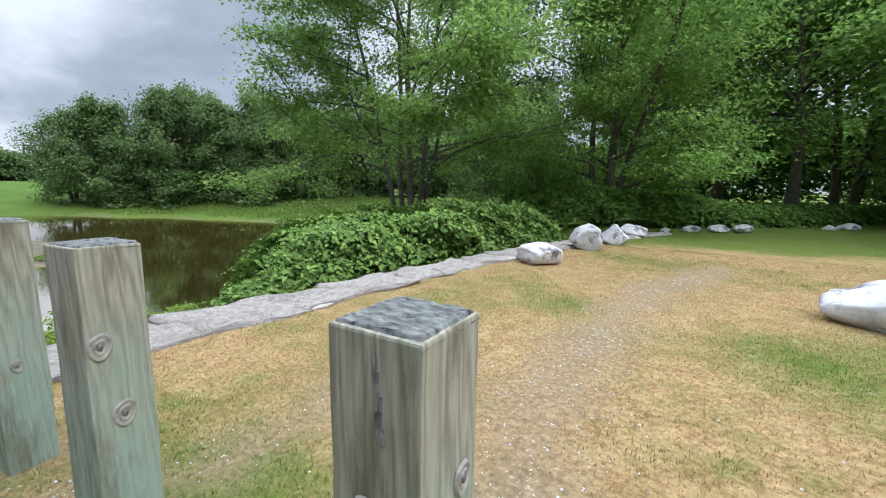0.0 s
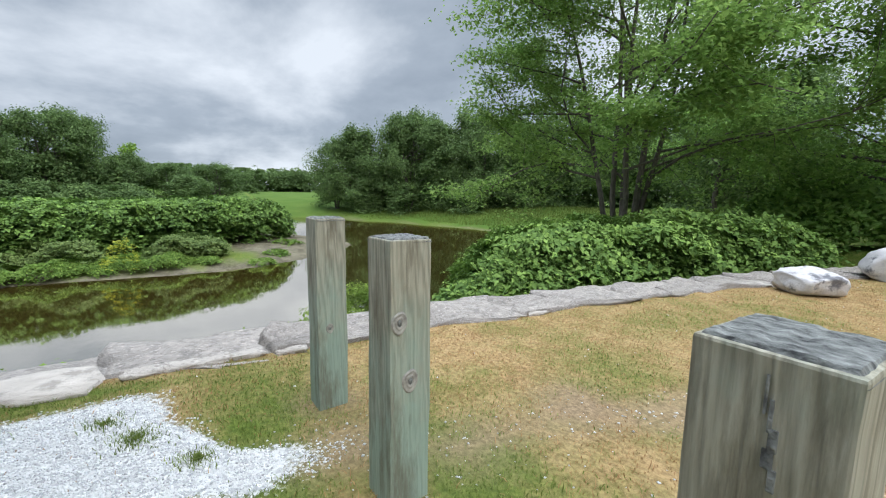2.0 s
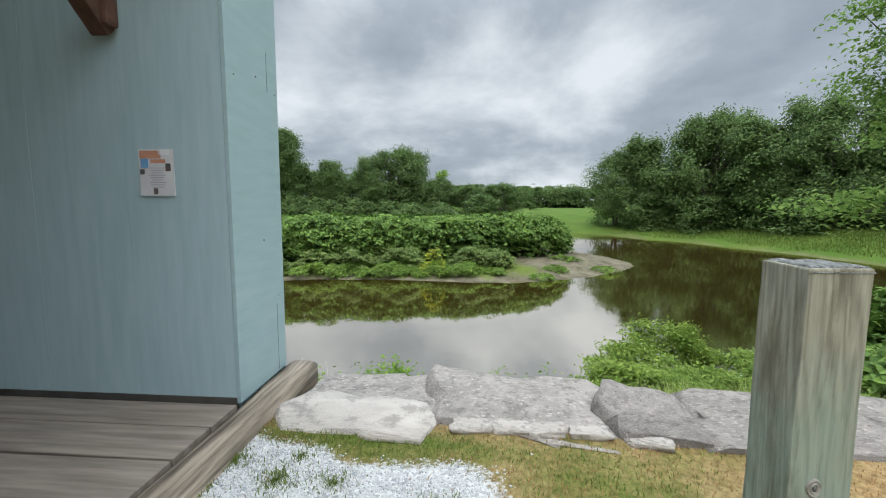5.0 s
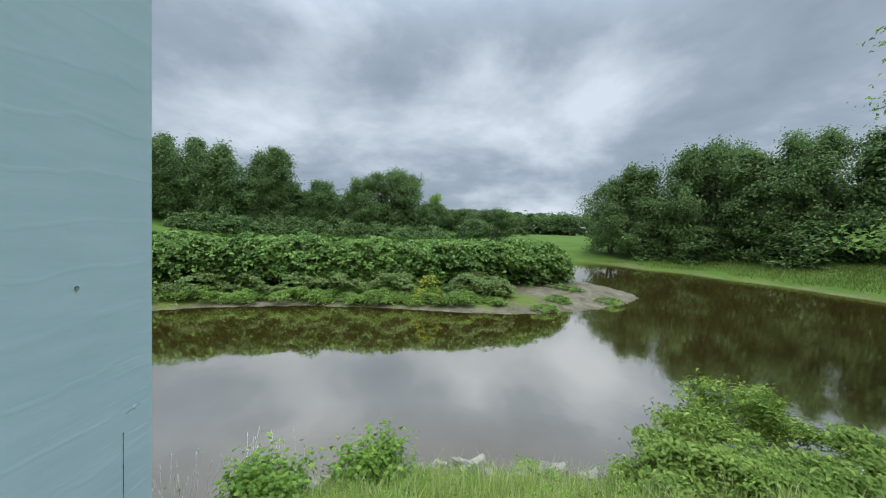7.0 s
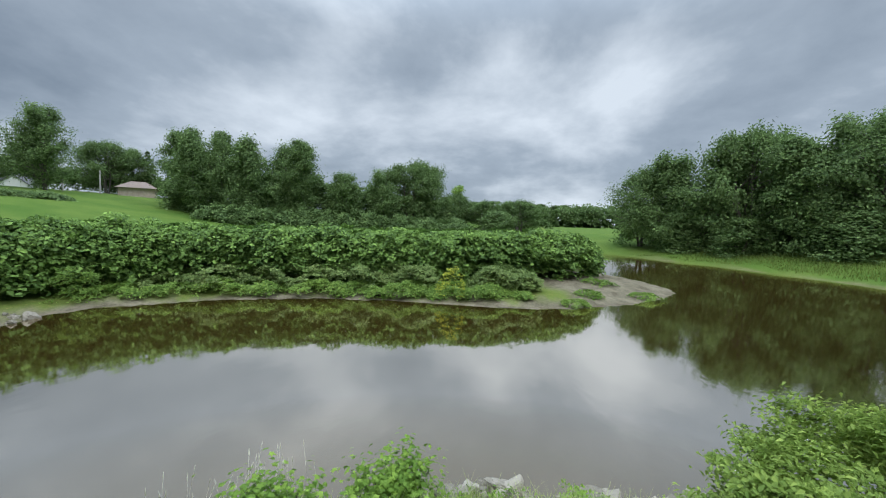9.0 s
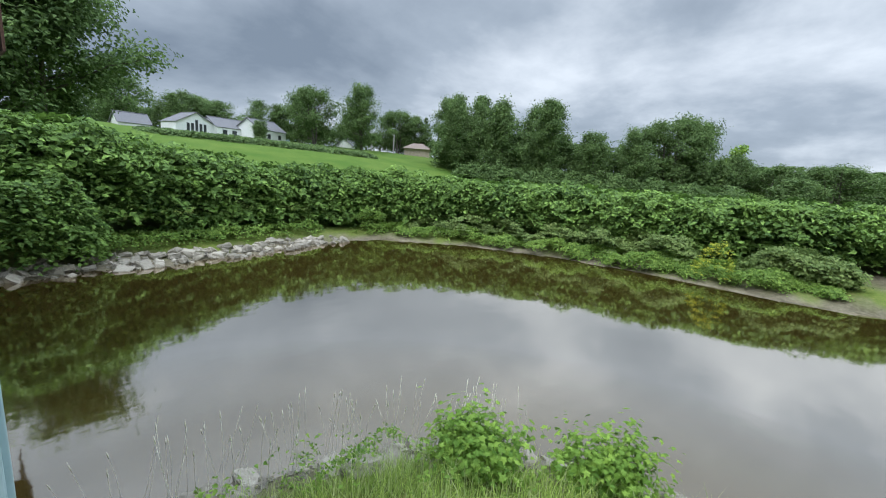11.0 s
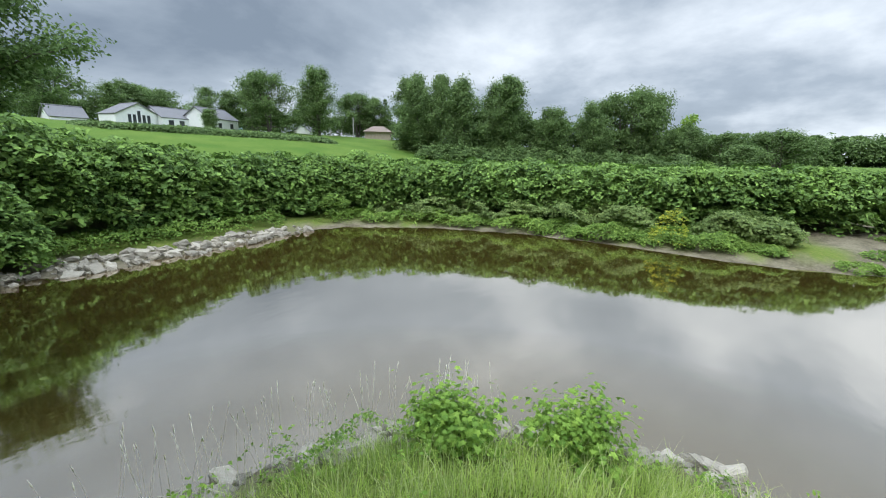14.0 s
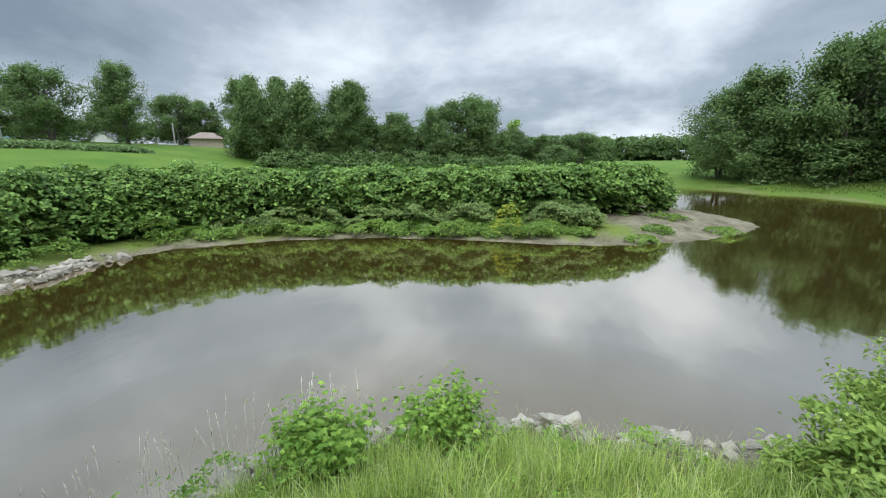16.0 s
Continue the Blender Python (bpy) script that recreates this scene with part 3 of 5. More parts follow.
# ---- foliage ----
def leaf_arrays(centers, normals, sizes, rng, aspect=0.62, droop=0.25):
    """Folded four-cornered leaves, turned at random about their normals."""
    k = len(centers)
    nrm = normals / (np.linalg.norm(normals, axis=1, keepdims=True) + 1e-9)
    rnd = rng.normal(size=(k, 3))
    u = np.cross(nrm, rnd)
    u /= np.linalg.norm(u, axis=1, keepdims=True) + 1e-9
    w = np.cross(nrm, u)
    s = sizes[:, None]
    base = centers - u * s * 0.5
    tip = centers + u * s * 0.5 - nrm * s * droop
    lf = centers - u * s * 0.14 + w * s * aspect * 0.5 + nrm * s * 0.06
    rt = centers - u * s * 0.14 - w * s * aspect * 0.5 + nrm * s * 0.06
    v = np.stack([base, lf, tip, rt], 1).reshape(-1, 3)
    return v


def leaf_object(name, centers, normals, sizes, mat, rng, parent=None, aspect=0.62, droop=0.25, label=""):
    v = leaf_arrays(np.asarray(centers), np.asarray(normals), np.asarray(sizes), rng, aspect, droop)
    k = len(v) // 4
    me = bpy.data.meshes.new(name)
    me.vertices.add(4 * k)
    me.vertices.foreach_set("co", v.astype(np.float32).ravel())
    q = np.arange(k)[:, None] * 4
    tri = np.concatenate([q + [0, 1, 2], q + [0, 2, 3]], 1).ravel().astype(np.int32)
    me.loops.add(6 * k)
    me.loops.foreach_set("vertex_index", tri)
    me.polygons.add(2 * k)
    me.polygons.foreach_set("loop_start", np.arange(0, 6 * k, 3, dtype=np.int32))
    me.update(calc_edges=True)
    me.materials.append(mat)
    ob = new(name, me)
    if parent:
        ob.parent = parent
    if label:
        ob["label"] = label
    return ob


def tube(path, radii, sides=7):
    """Verts and faces of a tapered tube along a path."""
    v, f = [], []
    for i, p in enumerate(path):
        a = path[max(i - 1, 0)]
        b = path[min(i + 1, len(path) - 1)]
        q = (b - a).to_track_quat("Z", "X")
        for j in range(sides):
            an = 2 * math.pi * j / sides
            v.append(tuple(p + q @ Vector((math.cos(an) * radii[i], math.sin(an) * radii[i], 0))))
    for i in range(len(path) - 1):
        for j in range(sides):
            k = (j + 1) % sides
            f.append((i * sides + j, i * sides + k, (i + 1) * sides + k, (i + 1) * sides + j))
    f.append(tuple((len(path) - 1) * sides + j for j in range(sides)))
    return v, f


def branch_path(p, d, length, rng, steps=5, wander=0.16, lift=0.05):
    pts = [p.copy()]
    d = d.normalized()
    for _ in range(steps):
        d = (d + Vector(rng.normal(size=3)) * wander + Vector((0, 0, lift))).normalized()
        p = p + d * (length / steps)
        pts.append(p.copy())
    return pts, d


def tree(name, label, at, tall, spread, rng, mat, stems=1, trunk_r=0.16, leaf=0.14, leaves=26000, first=0.22, lean=(0, 0), clump=0.55, limbs=9, sub=4, flat=0.55, far=False):
    """A tree with a forked trunk, limbs, twigs and leaves in clumps round the twigs."""
    root = thing(name, label, "tree", at)
    tv, tf, tips = [], [], []

    def add(pts, r0, r1, sides=7):
        k = len(pts) - 1
        v, f = tube(pts, [r0 + (r1 - r0) * i / k for i in range(k + 1)], sides)
        o = len(tv)
        tv.extend(v)
        tf.extend([tuple(a + o for a in q) for q in f])

    for s in range(stems):
        an = 2 * math.pi * (s + rng.random() * 0.5) / stems
        out = 0.0 if stems == 1 else 0.16
        d = Vector((math.cos(an) * out + lean[0], math.sin(an) * out + lean[1], 1))
        base = Vector((math.cos(an), math.sin(an), 0)) * (0.0 if stems == 1 else trunk_r * 0.9) + Vector((0, 0, -0.3))
        trunk, _ = branch_path(base, d, tall * (0.86 + 0.12 * rng.random()), rng, 9, 0.055, 0.05)
        add(trunk, trunk_r * (1.0 if s == 0 else 0.8), trunk_r * 0.12, 9)
        for b in range(limbs):
            q = first + (0.97 - first) * (b + rng.random() * 0.8) / limbs
            i = min(int(q * 9), 8)
            p = trunk[i].lerp(trunk[i + 1], q * 9 - i)
            az = rng.random() * 6.283 if stems == 1 else an + rng.normal() * 1.0
            prof = math.sin(min(1.0, (1.05 - q) * 1.25) * 1.57) ** 0.8
            ln = spread * prof * (0.65 + 0.45 * rng.random())
            dd = Vector((math.cos(az), math.sin(az), 0.15 + 0.5 * q))
            limb, _ = branch_path(p, dd, ln, rng, 5, 0.17, 0.03)
            add(limb, trunk_r * (0.42 - 0.22 * q), 0.012, 5)
            for k in range(sub):
                j = 1 + int(rng.random() * 4)
                sd = (limb[j + 1] - limb[j]).normalized() + Vector(rng.normal(size=3)) * 0.7
                tw, _ = branch_path(limb[j], sd, ln * (0.25 + 0.3 * rng.random()), rng, 3, 0.2, 0.0)
                add(tw, 0.014, 0.005, 3)
                tips.extend(tw[1:])
            tips.extend(limb[2:])
    link_mesh("trunk", tv, tf, M_bark, root)
    tips = np.array([tuple(p) for p in tips])
    pick = tips[rng.integers(0, len(tips), leaves)]
    off = rng.normal(size=(leaves, 3)) * clump * np.array([1.05, 1.05, flat])
    c = pick + off
    if far:
        mid = np.array([0, 0, tall * 0.45])
        nrm = rng.normal(size=(leaves, 3)) * 0.5 + np.array([0, 0, 0.7]) + off * 0.6 + 0.4 * (c - mid) / (np.linalg.norm(c - mid, axis=1, keepdims=True) + 1e-6)
    else:
        nrm = rng.normal(size=(leaves, 3)) * 0.45 + np.array([0, 0, 0.95]) + off * np.array([0.6, 0.6, 0.3])
    leaf_object("crown", c, nrm, leaf * (0.65 + 0.7 * rng.random(leaves)), mat, rng, root)
    return root


def hedge(name, label, line, width, tops, rng, mat, sprays, leaf, per=12, category="bush", kind="stuff", spread=3.2, lump=0.5, droop=0.3, fuzz=0.22, sag=0.55, plate=0.0, aspect=0.74, tier=0.0):
    """A dense bank of arching leafy shoots along a line: sprays of leaves on a lumpy shell from the ground to its top."""
    p = np.array(line, float)
    seg = np.hypot(*(p[1:] - p[:-1]).T)
    cum = np.concatenate([[0], np.cumsum(seg)])
    s = rng.random(sprays) * cum[-1]
    x, y = np.interp(s, cum, p[:, 0]), np.interp(s, cum, p[:, 1])
    top = np.interp(s, cum, tops)
    i = np.clip(np.searchsorted(cum, s) - 1, 0, len(seg) - 1)
    dr = (p[1:] - p[:-1])[i] / seg[i][:, None]
    nx, ny = -dr[:, 1], dr[:, 0]
    a = rng.random(sprays) * math.pi
    ends = np.minimum(smooth(0, width * 0.5, s), smooth(0, width * 0.5, cum[-1] - s)) ** 0.6
    deep = 1 - (0.4 if plate else 0.16) * rng.random(sprays) ** 1.5
    side = np.cos(a)
    shape = np.sign(side) * np.abs(side) ** 0.6
    off = shape * width * 0.5 * deep * (0.45 + 0.55 * ends)
    px, py = x + nx * off, y + ny * off
    z0 = height(px, py)
    lumps = 1 + lump * (0.5 * vnoise(px, py, 1.2, 2.0) + 0.5 * vnoise(s, off, 0.5, 7.0)) * 0.45
    up = (np.sin(a) ** 0.5) * deep * lumps * (0.4 + 0.6 * ends)
    pz = z0 + 0.05 + np.maximum(top - z0, 0.15) * up
    if tier:
        # shoots gather in drooping tiers with dark hollows between them
        ph = 6.283 * (pz - z0) / tier + 2.6 * vnoise(s, off, 1.1, 3.0) + 1.2 * vnoise(s, off, 0.45, 6.0)
        pz = pz + 0.15 * tier * np.sin(ph)
        push = 0.22 * tier * np.cos(ph)
        px, py = px + nx * push * np.sign(shape), py + ny * push * np.sign(shape)
    bulge = 0.35 * lump * (vnoise(s, pz, 0.9, 4.0) + 0.7 * vnoise(s, pz, 0.35, 1.0))
    px, py = px + nx * bulge * np.sign(shape), py + ny * bulge * np.sign(shape)
    # each spray runs outwards and droops
    az = np.arctan2(ny * side, nx * side) + rng.normal(size=sprays) * 0.7
    hx, hy = np.cos(az), np.sin(az)
    ln = leaf * spread * (0.6 + 0.7 * rng.random(sprays))
    k = np.linspace(-0.6, 1.0, per)[None]
    cx = px[:, None] + hx[:, None] * ln[:, None] * k
    cy = py[:, None] + hy[:, None] * ln[:, None] * k
    cz = pz[:, None] - ln[:, None] * sag * np.maximum(k, 0) ** 2 + ln[:, None] * 0.12 * k
    alt = np.where(np.arange(per) % 2 == 0, 1, -1)[None] * leaf * 0.5
    if plate:
        alt = (rng.random((sprays, per)) * 2 - 1) * leaf * plate * (1.05 - 0.6 * np.maximum(k, 0))
        cz = cz - 0.25 * np.abs(alt)
    cx, cy = cx - hy[:, None] * alt, cy + hx[:, None] * alt
    c = np.stack([cx, cy, cz], 2).reshape(-1, 3) + rng.normal(size=(sprays * per, 3)) * leaf * fuzz
    c[:, 2] = np.maximum(c[:, 2], height(c[:, 0], c[:, 1]) + 0.02)
    nr = np.stack([hx * 0.5, hy * 0.5, np.full(sprays, 0.95)], 1)
    nrm = np.repeat(nr, per, 0) + rng.normal(size=(sprays * per, 3)) * 0.3
    ob = leaf_object(name, c, nrm, leaf * (0.65 + 0.7 * rng.random(len(c))), mat, rng, None, aspect, droop)
    return tagged(ob, label, category, kind=kind)


def blades(name, label, x, y, tall, width, mat, rng, category="grass", bend=0.5, z=None):
    """Tapered, bent blades of grass, one object of stuff."""
    k = len(x)
    z = height(x, y) if z is None else z
    az = rng.random(k) * 6.283
    h = tall * (0.5 + 0.8 * rng.random(k))
    w = width * (0.7 + 0.6 * rng.random(k))
    ln = bend * h * rng.random(k)
    la = rng.random(k) * 6.283
    ax, ay = np.cos(az) * w, np.sin(az) * w
    b0 = np.stack([x - ax, y - ay, z - 0.01], 1)
    b1 = np.stack([x + ax, y + ay, z - 0.01], 1)
    mx, my = x + np.cos(la) * ln * 0.3, y + np.sin(la) * ln * 0.3
    m0 = np.stack([mx - ax * 0.7, my - ay * 0.7, z + h * 0.6], 1)
    m1 = np.stack([mx + ax * 0.7, my + ay * 0.7, z + h * 0.6], 1)
    tp = np.stack([x + np.cos(la) * ln, y + np.sin(la) * ln, z + h], 1)
    v = np.stack([b0, b1, m1, m0, tp], 1).reshape(-1, 3)
    me = bpy.data.meshes.new(name)
    me.vertices.add(5 * k)
    me.vertices.foreach_set("co", v.astype(np.float32).ravel())
    q = np.arange(k)[:, None] * 5
    tri = np.concatenate([q + [0, 1, 2], q + [0, 2, 3], q + [3, 2, 4]], 1).ravel().astype(np.int32)
    me.loops.add(9 * k)
    me.loops.foreach_set("vertex_index", tri)
    me.polygons.add(3 * k)
    me.polygons.foreach_set("loop_start", np.arange(0, 9 * k, 3, dtype=np.int32))
    me.update(calc_edges=True)
    me.materials.append(mat)
    return tagged(new(name, me), label, category, kind="stuff")


rng = np.random.default_rng(4)
# ---- thickets on the far bank ----
hedge("knotweed_thicket", "dense dark green knotweed thicket on the far river bank",
      [(-2.8, -23.4), (-6.5, -23.3), (-10.5, -24.2), (-14.5, -25.2), (-18.5, -25.4), (-23.9, -23.2), (-27.6, -18.1), (-30.1, -11.3), (-31.9, -5.2), (-33.9, -1.1), (-36.4, 1.9), (-39.6, 4.3)],
      4.8, [1.5, 2.0, 1.2, 0.85, 0.75, 0.7, 0.7, 0.65, 0.7, 0.75, 0.65, 0.2], rng, M_knot, 9200, 0.24, per=24, lump=0.35, spread=3.4, sag=0.5, plate=1.7, fuzz=0.12, aspect=0.66, tier=0.7)
hedge("knotweed_thicket", "broad low green knotweed growth towards the field",
      [(-28, -25), (-33, -19), (-36.5, -10.5), (-39, -4), (-42, -0.5), (-45, 1.0)], 9, [0.3, 0.35, 0.35, 0.4, 0.3, 0.0], rng, M_lime_dark, 5500, 0.24, per=18, spread=3.4, sag=0.3, plate=1.8, fuzz=0.18)
hedge("low_herbs", "bright green low nettles on the muddy bank", [(-20.3, -21.9), (-23.0, -19.1), (-25.2, -14.5), (-26.4, -10.3)], 1.4, [-2.4, -2.3, -2.35, -2.4], rng, M_herb, 1000, 0.11, per=12, lump=1.8)
hedge("low_herbs", "bright green low nettles on the muddy bank", [(-26.5, -11.2), (-27.2, -7.0), (-27.5, -3.6), (-28.5, -0.4)], 2.1, [-2.4, -2.3, -2.25, -2.4], rng, M_herb, 2200, 0.11, per=12, lump=1.6)
hedge("tall_weeds", "grey-green tall weeds in front of the thicket", [(-22.8, -20.6), (-26.0, -15.2), (-27.4, -9.8), (-28.2, -5.6)], 1.5, [-1.9, -1.65, -1.6, -1.6], rng, M_weed, 1500, 0.14, per=10, lump=2.0, sag=0.1)
hedge("tall_weeds", "olive green weeds on the sandy spit", [(-28.0, -3.6), (-28.8, -1.8), (-29.6, 0.0)], 2.0, [-1.5, -1.35, -1.6], rng, M_weed, 900, 0.15, per=10, lump=1.0, sag=0.1)
for hx0, hy0, r0, tz in [(-29.6, 3.4, 1.0, -2.62), (-31.0, 6.9, 1.1, -2.75), (-33.4, 4.6, 1.5, -2.3), (-27.2, 2.2, 0.8, -2.72), (-20.3, -21.4, 1.6, -1.5)]:
    hedge("weed_patch", "small green weed patch on bare sand", [(hx0 - r0 * 0.6, hy0 - r0 * 0.4), (hx0 + r0 * 0.6, hy0 + r0 * 0.4)], r0 * 0.9, [tz, tz], rng, M_herb, 110, 0.1, per=9, lump=1.4)
goldenrod = hedge("yellow_flowers", "clump of bright yellow flowers among weeds", [(-25.9, -5.3), (-26.3, -3.8)], 1.2, [-1.15, -1.1], rng, M_yellow, 130, 0.06, per=8, category="flower", lump=0.8, sag=0.0)
hedge("bank_shrub", "green shrub below the far bridge abutment", [(-3.0, -20.2), (-4.8, -20.2), (-7.0, -20.9)], 2.2, [0.5, 0.1, -0.4], rng, M_knot, 2000, 0.16, per=12)
hedge("bank_grass_tuft", "grassy fringe above the rubble", [(-5.6, -20.9), (-9, -21.0), (-13, -21.7), (-17.0, -22.3)], 1.0, [-2.2, -2.2, -2.2, -2.2], rng, M_herb, 420, 0.12, per=8)
# long low hedgerows across the field
hedge("field_hedgerow", "low dark green hedgerow below the white house", [(-22, -88), (-40, -84), (-62, -76)], 6, [4.9, 4.7, 3.9], rng, M_far_leaf, 2400, 0.42, per=9, lump=1.2)
hedge("field_hedgerow", "low green scrub along the edge of the wood", [(-72, -60), (-82, -44), (-88, -30), (-94, -10)], 5, [2.9, 2.2, 1.6, 0.9], rng, M_far_leaf, 2600, 0.45, per=9, lump=1.6)
hedge("tree_belt", "belt of green trees behind the houses", [(-8, -134), (-34, -136), (-62, -126), (-86, -116), (-108, -98)], 10, [11.5, 12, 11.5, 11.5, 10.5], rng, M_far_leaf, 4200, 0.6, per=9, lump=1.0)
hedge("wood_edge_brush", "tall dark brush filling the far wood", [(-78, -72), (-84, -58), (-91, -44), (-97, -28), (-103, -14)], 7, [10, 10, 8.5, 7, 4.5], rng, M_far_leaf, 3600, 0.6, per=9, lump=0.9)
hedge("wood_edge_brush", "low brush under the farthest line of trees", [(-410, -60), (-406, 0), (-410, 72), (-410, 144), (-414, 220)], 14, [18, 17, 19, 17, 18], rng, M_far_leaf, 2600, 1.7, per=9, lump=0.9)
hedge("wood_edge_brush", "low brush below trees beyond the field", [(-142, -52), (-158, -34), (-176, -14), (-198, 14)], 7, [4.6, 4.4, 4.2, 4.2], rng, M_far_leaf, 2000, 0.8, per=9, lump=0.9)
hedge("field_hedgerow", "dark scrub below the woodland across the river", [(-77, 24), (-71.5, 29), (-64, 37), (-55, 46), (-47, 54)], 3, [0.3, 0.4, 0.5, 0.6, 0.7], rng, M_far_leaf, 2200, 0.36, per=9, lump=1.7)
mx, my = -70 + 44 * rng.random(60000), 12 + 38 * rng.random(60000)
md = poly_dist(mx, my, RIVER)
ok = (md > 2.5 + 1.5 * vnoise(mx, my, 3.0)) & (md < 22) & (mx < -27) & (rng.random(60000) < 0.35 + 0.65 * smooth(3, 9, md))
blades("meadow_grass", "tall green meadow grass across the river", mx[ok], my[ok], 0.3, 0.03, M_meadow, rng, bend=0.8)
# behind the stone wall
hedge("river_bush", "bright green leafy thicket behind the stone wall", [(-8.2, 4.3), (-7.8, 5.6), (-7.5, 7.2), (-7.2, 9.4), (-6.4, 11.6), (-5.4, 14.2)], 3.4, [-0.4, 0.3, 0.72, 0.8, 0.88, 1.0], rng, M_knot_near, 5600, 0.14, per=20, spread=3.6, lump=0.7, plate=1.8, sag=0.5, fuzz=0.16, aspect=0.62, tier=0.5)
hedge("river_bush", "small-leaved shrub on the bank with white flowers", [(-9.0, 1.0), (-9.5, 2.4), (-9.8, 4.6)], 1.8, [-1.55, -1.3, -1.25], rng, M_shrub, 1500, 0.085, per=18, lump=1.8, fuzz=0.45, spread=4.0, sag=-0.1, aspect=0.5)
hedge("white_blossom", "small white flower clusters on the bank shrub", [(-9.0, 1.0), (-9.5, 2.4), (-9.8, 4.6)], 1.9, [-1.45, -1.2, -1.2], rng, M_petal, 16, 0.03, per=6, category="flower", lump=1.7, fuzz=0.5)
hedge("wood_edge_brush", "tall dark brush filling the wood across the river", [(-77, 27), (-73.4, 31), (-67.4, 38.6), (-58.6, 47.4), (-48, 56), (-35.7, 63)], 6, [5.5, 7, 7.5, 7.5, 7.5, 7.5], rng, M_far_leaf, 5000, 0.6, per=9, lump=0.9)
hedge("woodland_backing", "deep green brush inside the woodland", [(-15, 39), (-6, 41), (8, 44), (26, 44), (48, 38)], 7, [4.5, 6, 7, 7, 7], rng, M_wood_leaf, 10000, 0.46, per=10)
hedge("understory", "dark green brush below the woodland trees", [(-9, 17.5), (-3.5, 19.8), (0.5, 24), (6, 33), (18, 40), (30, 42)], 3.6, [1.9, 1.6, 0.9, 0.8, 1.0, 1.2], rng, M_wood_leaf, 7500, 0.2, per=11)

# ---- young maples and long grass on the near bank ----
def star_leaves(name, c, nrm, sizes, mat, rng, parent):
    """Five-lobed maple leaves."""
    ang = np.radians([270, 325, 352, 20, 48, 90, 132, 160, 188, 215])
    rad = np.array([0.25, 0.5, 0.3, 0.62, 0.34, 0.75, 0.34, 0.62, 0.3, 0.5])
    nrm = nrm / np.linalg.norm(nrm, axis=1, keepdims=True)
    u = np.cross(nrm, rng.normal(size=nrm.shape))
    u /= np.linalg.norm(u, axis=1, keepdims=True)
    w = np.cross(nrm, u)
    s = sizes[:, None, None]
    v = c[:, None] + s * rad[None, :, None] * (np.cos(ang)[None, :, None] * u[:, None] + np.sin(ang)[None, :, None] * w[:, None]) - s * 0.35 * (rad ** 2)[None, :, None] * nrm[:, None]
    v = np.concatenate([c[:, None], v], 1).reshape(-1, 3)
    f = [tuple((11 * i, 11 * i + 1 + j, 11 * i + 1 + (j + 1) % 10)) for i in range(len(c)) for j in range(10)]
    return link_mesh(name, v.tolist(), f, mat, parent, shade=False)


def young_maple(x, y, top, wide, leaves, label, rng):
    z = float(height(np.array([x]), np.array([y]))[0])
    root = thing("young_maple", label, "shrub", (x, y, z))
    tall = top - z
    tv, tf, tips = [], [], []
    for k in range(20):
        an, ln = rng.random() * 6.283, tall * (0.5 + 0.5 * rng.random())
        pts, _ = branch_path(Vector((0, 0, -0.05)), Vector((math.cos(an) * 0.55 * wide, math.sin(an) * 0.55 * wide, 1.0)), ln, rng, 5, 0.2, 0.08)
        v, f = tube(pts, [0.012 - 0.0017 * i for i in range(6)], 5)
        o = len(tv)
        tv.extend(v)
        tf.extend([tuple(a + o for a in q) for q in f])
        tips.extend([tuple(p) for p in pts[2:]] + [tuple(pts[-1])])
    link_mesh("stem", tv, tf, M_bark, root)
    tips = np.array(tips)
    off = rng.normal(size=(leaves, 3)) * np.array([0.12, 0.12, 0.12]) * wide
    c = tips[rng.integers(0, len(tips), leaves)] + off
    nrm = off * 2.2 + np.array([0, 0, 0.8]) + rng.normal(size=(leaves, 3)) * 0.3
    star_leaves("crown", c, nrm, 0.075 * (0.6 + 0.7 * rng.random(leaves)), M_lime, rng, root)
    return root


young_maple(-8.2, -3.92, -1.72, 1.35, 3000, "young bright green maple with lobed leaves", rng)
young_maple(-9.15, -2.8, -1.72, 1.05, 2200, "young bright green maple with a pointed top", rng)


def bank_points(k, rng, lo=0.75, hi=6.0, y0=-7.4, y1=7.0):
    x = -13 + 8.1 * rng.random(k)
    y = y0 + (y1 - y0) * rng.random(k)
    d = poly_dist(x, y, RIVER)
    ok = (d > lo) & (d < hi) & (x < wall_x(np.maximum(y, -2.6)) - 0.75)
    clump = vnoise(x, y, 0.35, 3.0) + 0.6 * vnoise(x, y, 0.12, 8.0)
    ok &= clump + rng.normal(size=k) * 0.4 > -0.1
    return x[ok], y[ok]


gx, gy = bank_points(95000, rng, 1.35)
blades("bank_grass", "long bright green grass on the river bank", gx, gy, 0.29, 0.0045, M_grass_long, rng, bend=1.1)
gx, gy = bank_points(26000, rng, 1.1)
blades("bank_grass", "pale green grass tufts on the river bank", gx, gy, 0.4, 0.004, M_grass_pale, rng, bend=0.7)
hedge("bank_weeds", "leafy green weeds on the near bank", [(-5.4, -4.5), (-6.0, -2.4), (-6.4, 0.0), (-6.6, 2.2)], 1.6, [-0.75, -0.7, -0.7, -0.6], rng, M_lime, 150, 0.035, per=9, lump=1.0, fuzz=0.6)

hedge("bank_weeds", "leafy light green weeds along the waterline", [(-6.6, -5.2), (-8.0, -4.8), (-9.0, -3.6), (-9.5, -1.8), (-9.8, 0.4)], 0.8, [-2.45, -2.5, -2.5, -2.55, -2.6], rng, M_lime, 170, 0.05, per=18, lump=1.2, fuzz=0.6, spread=3.0, aspect=0.55)


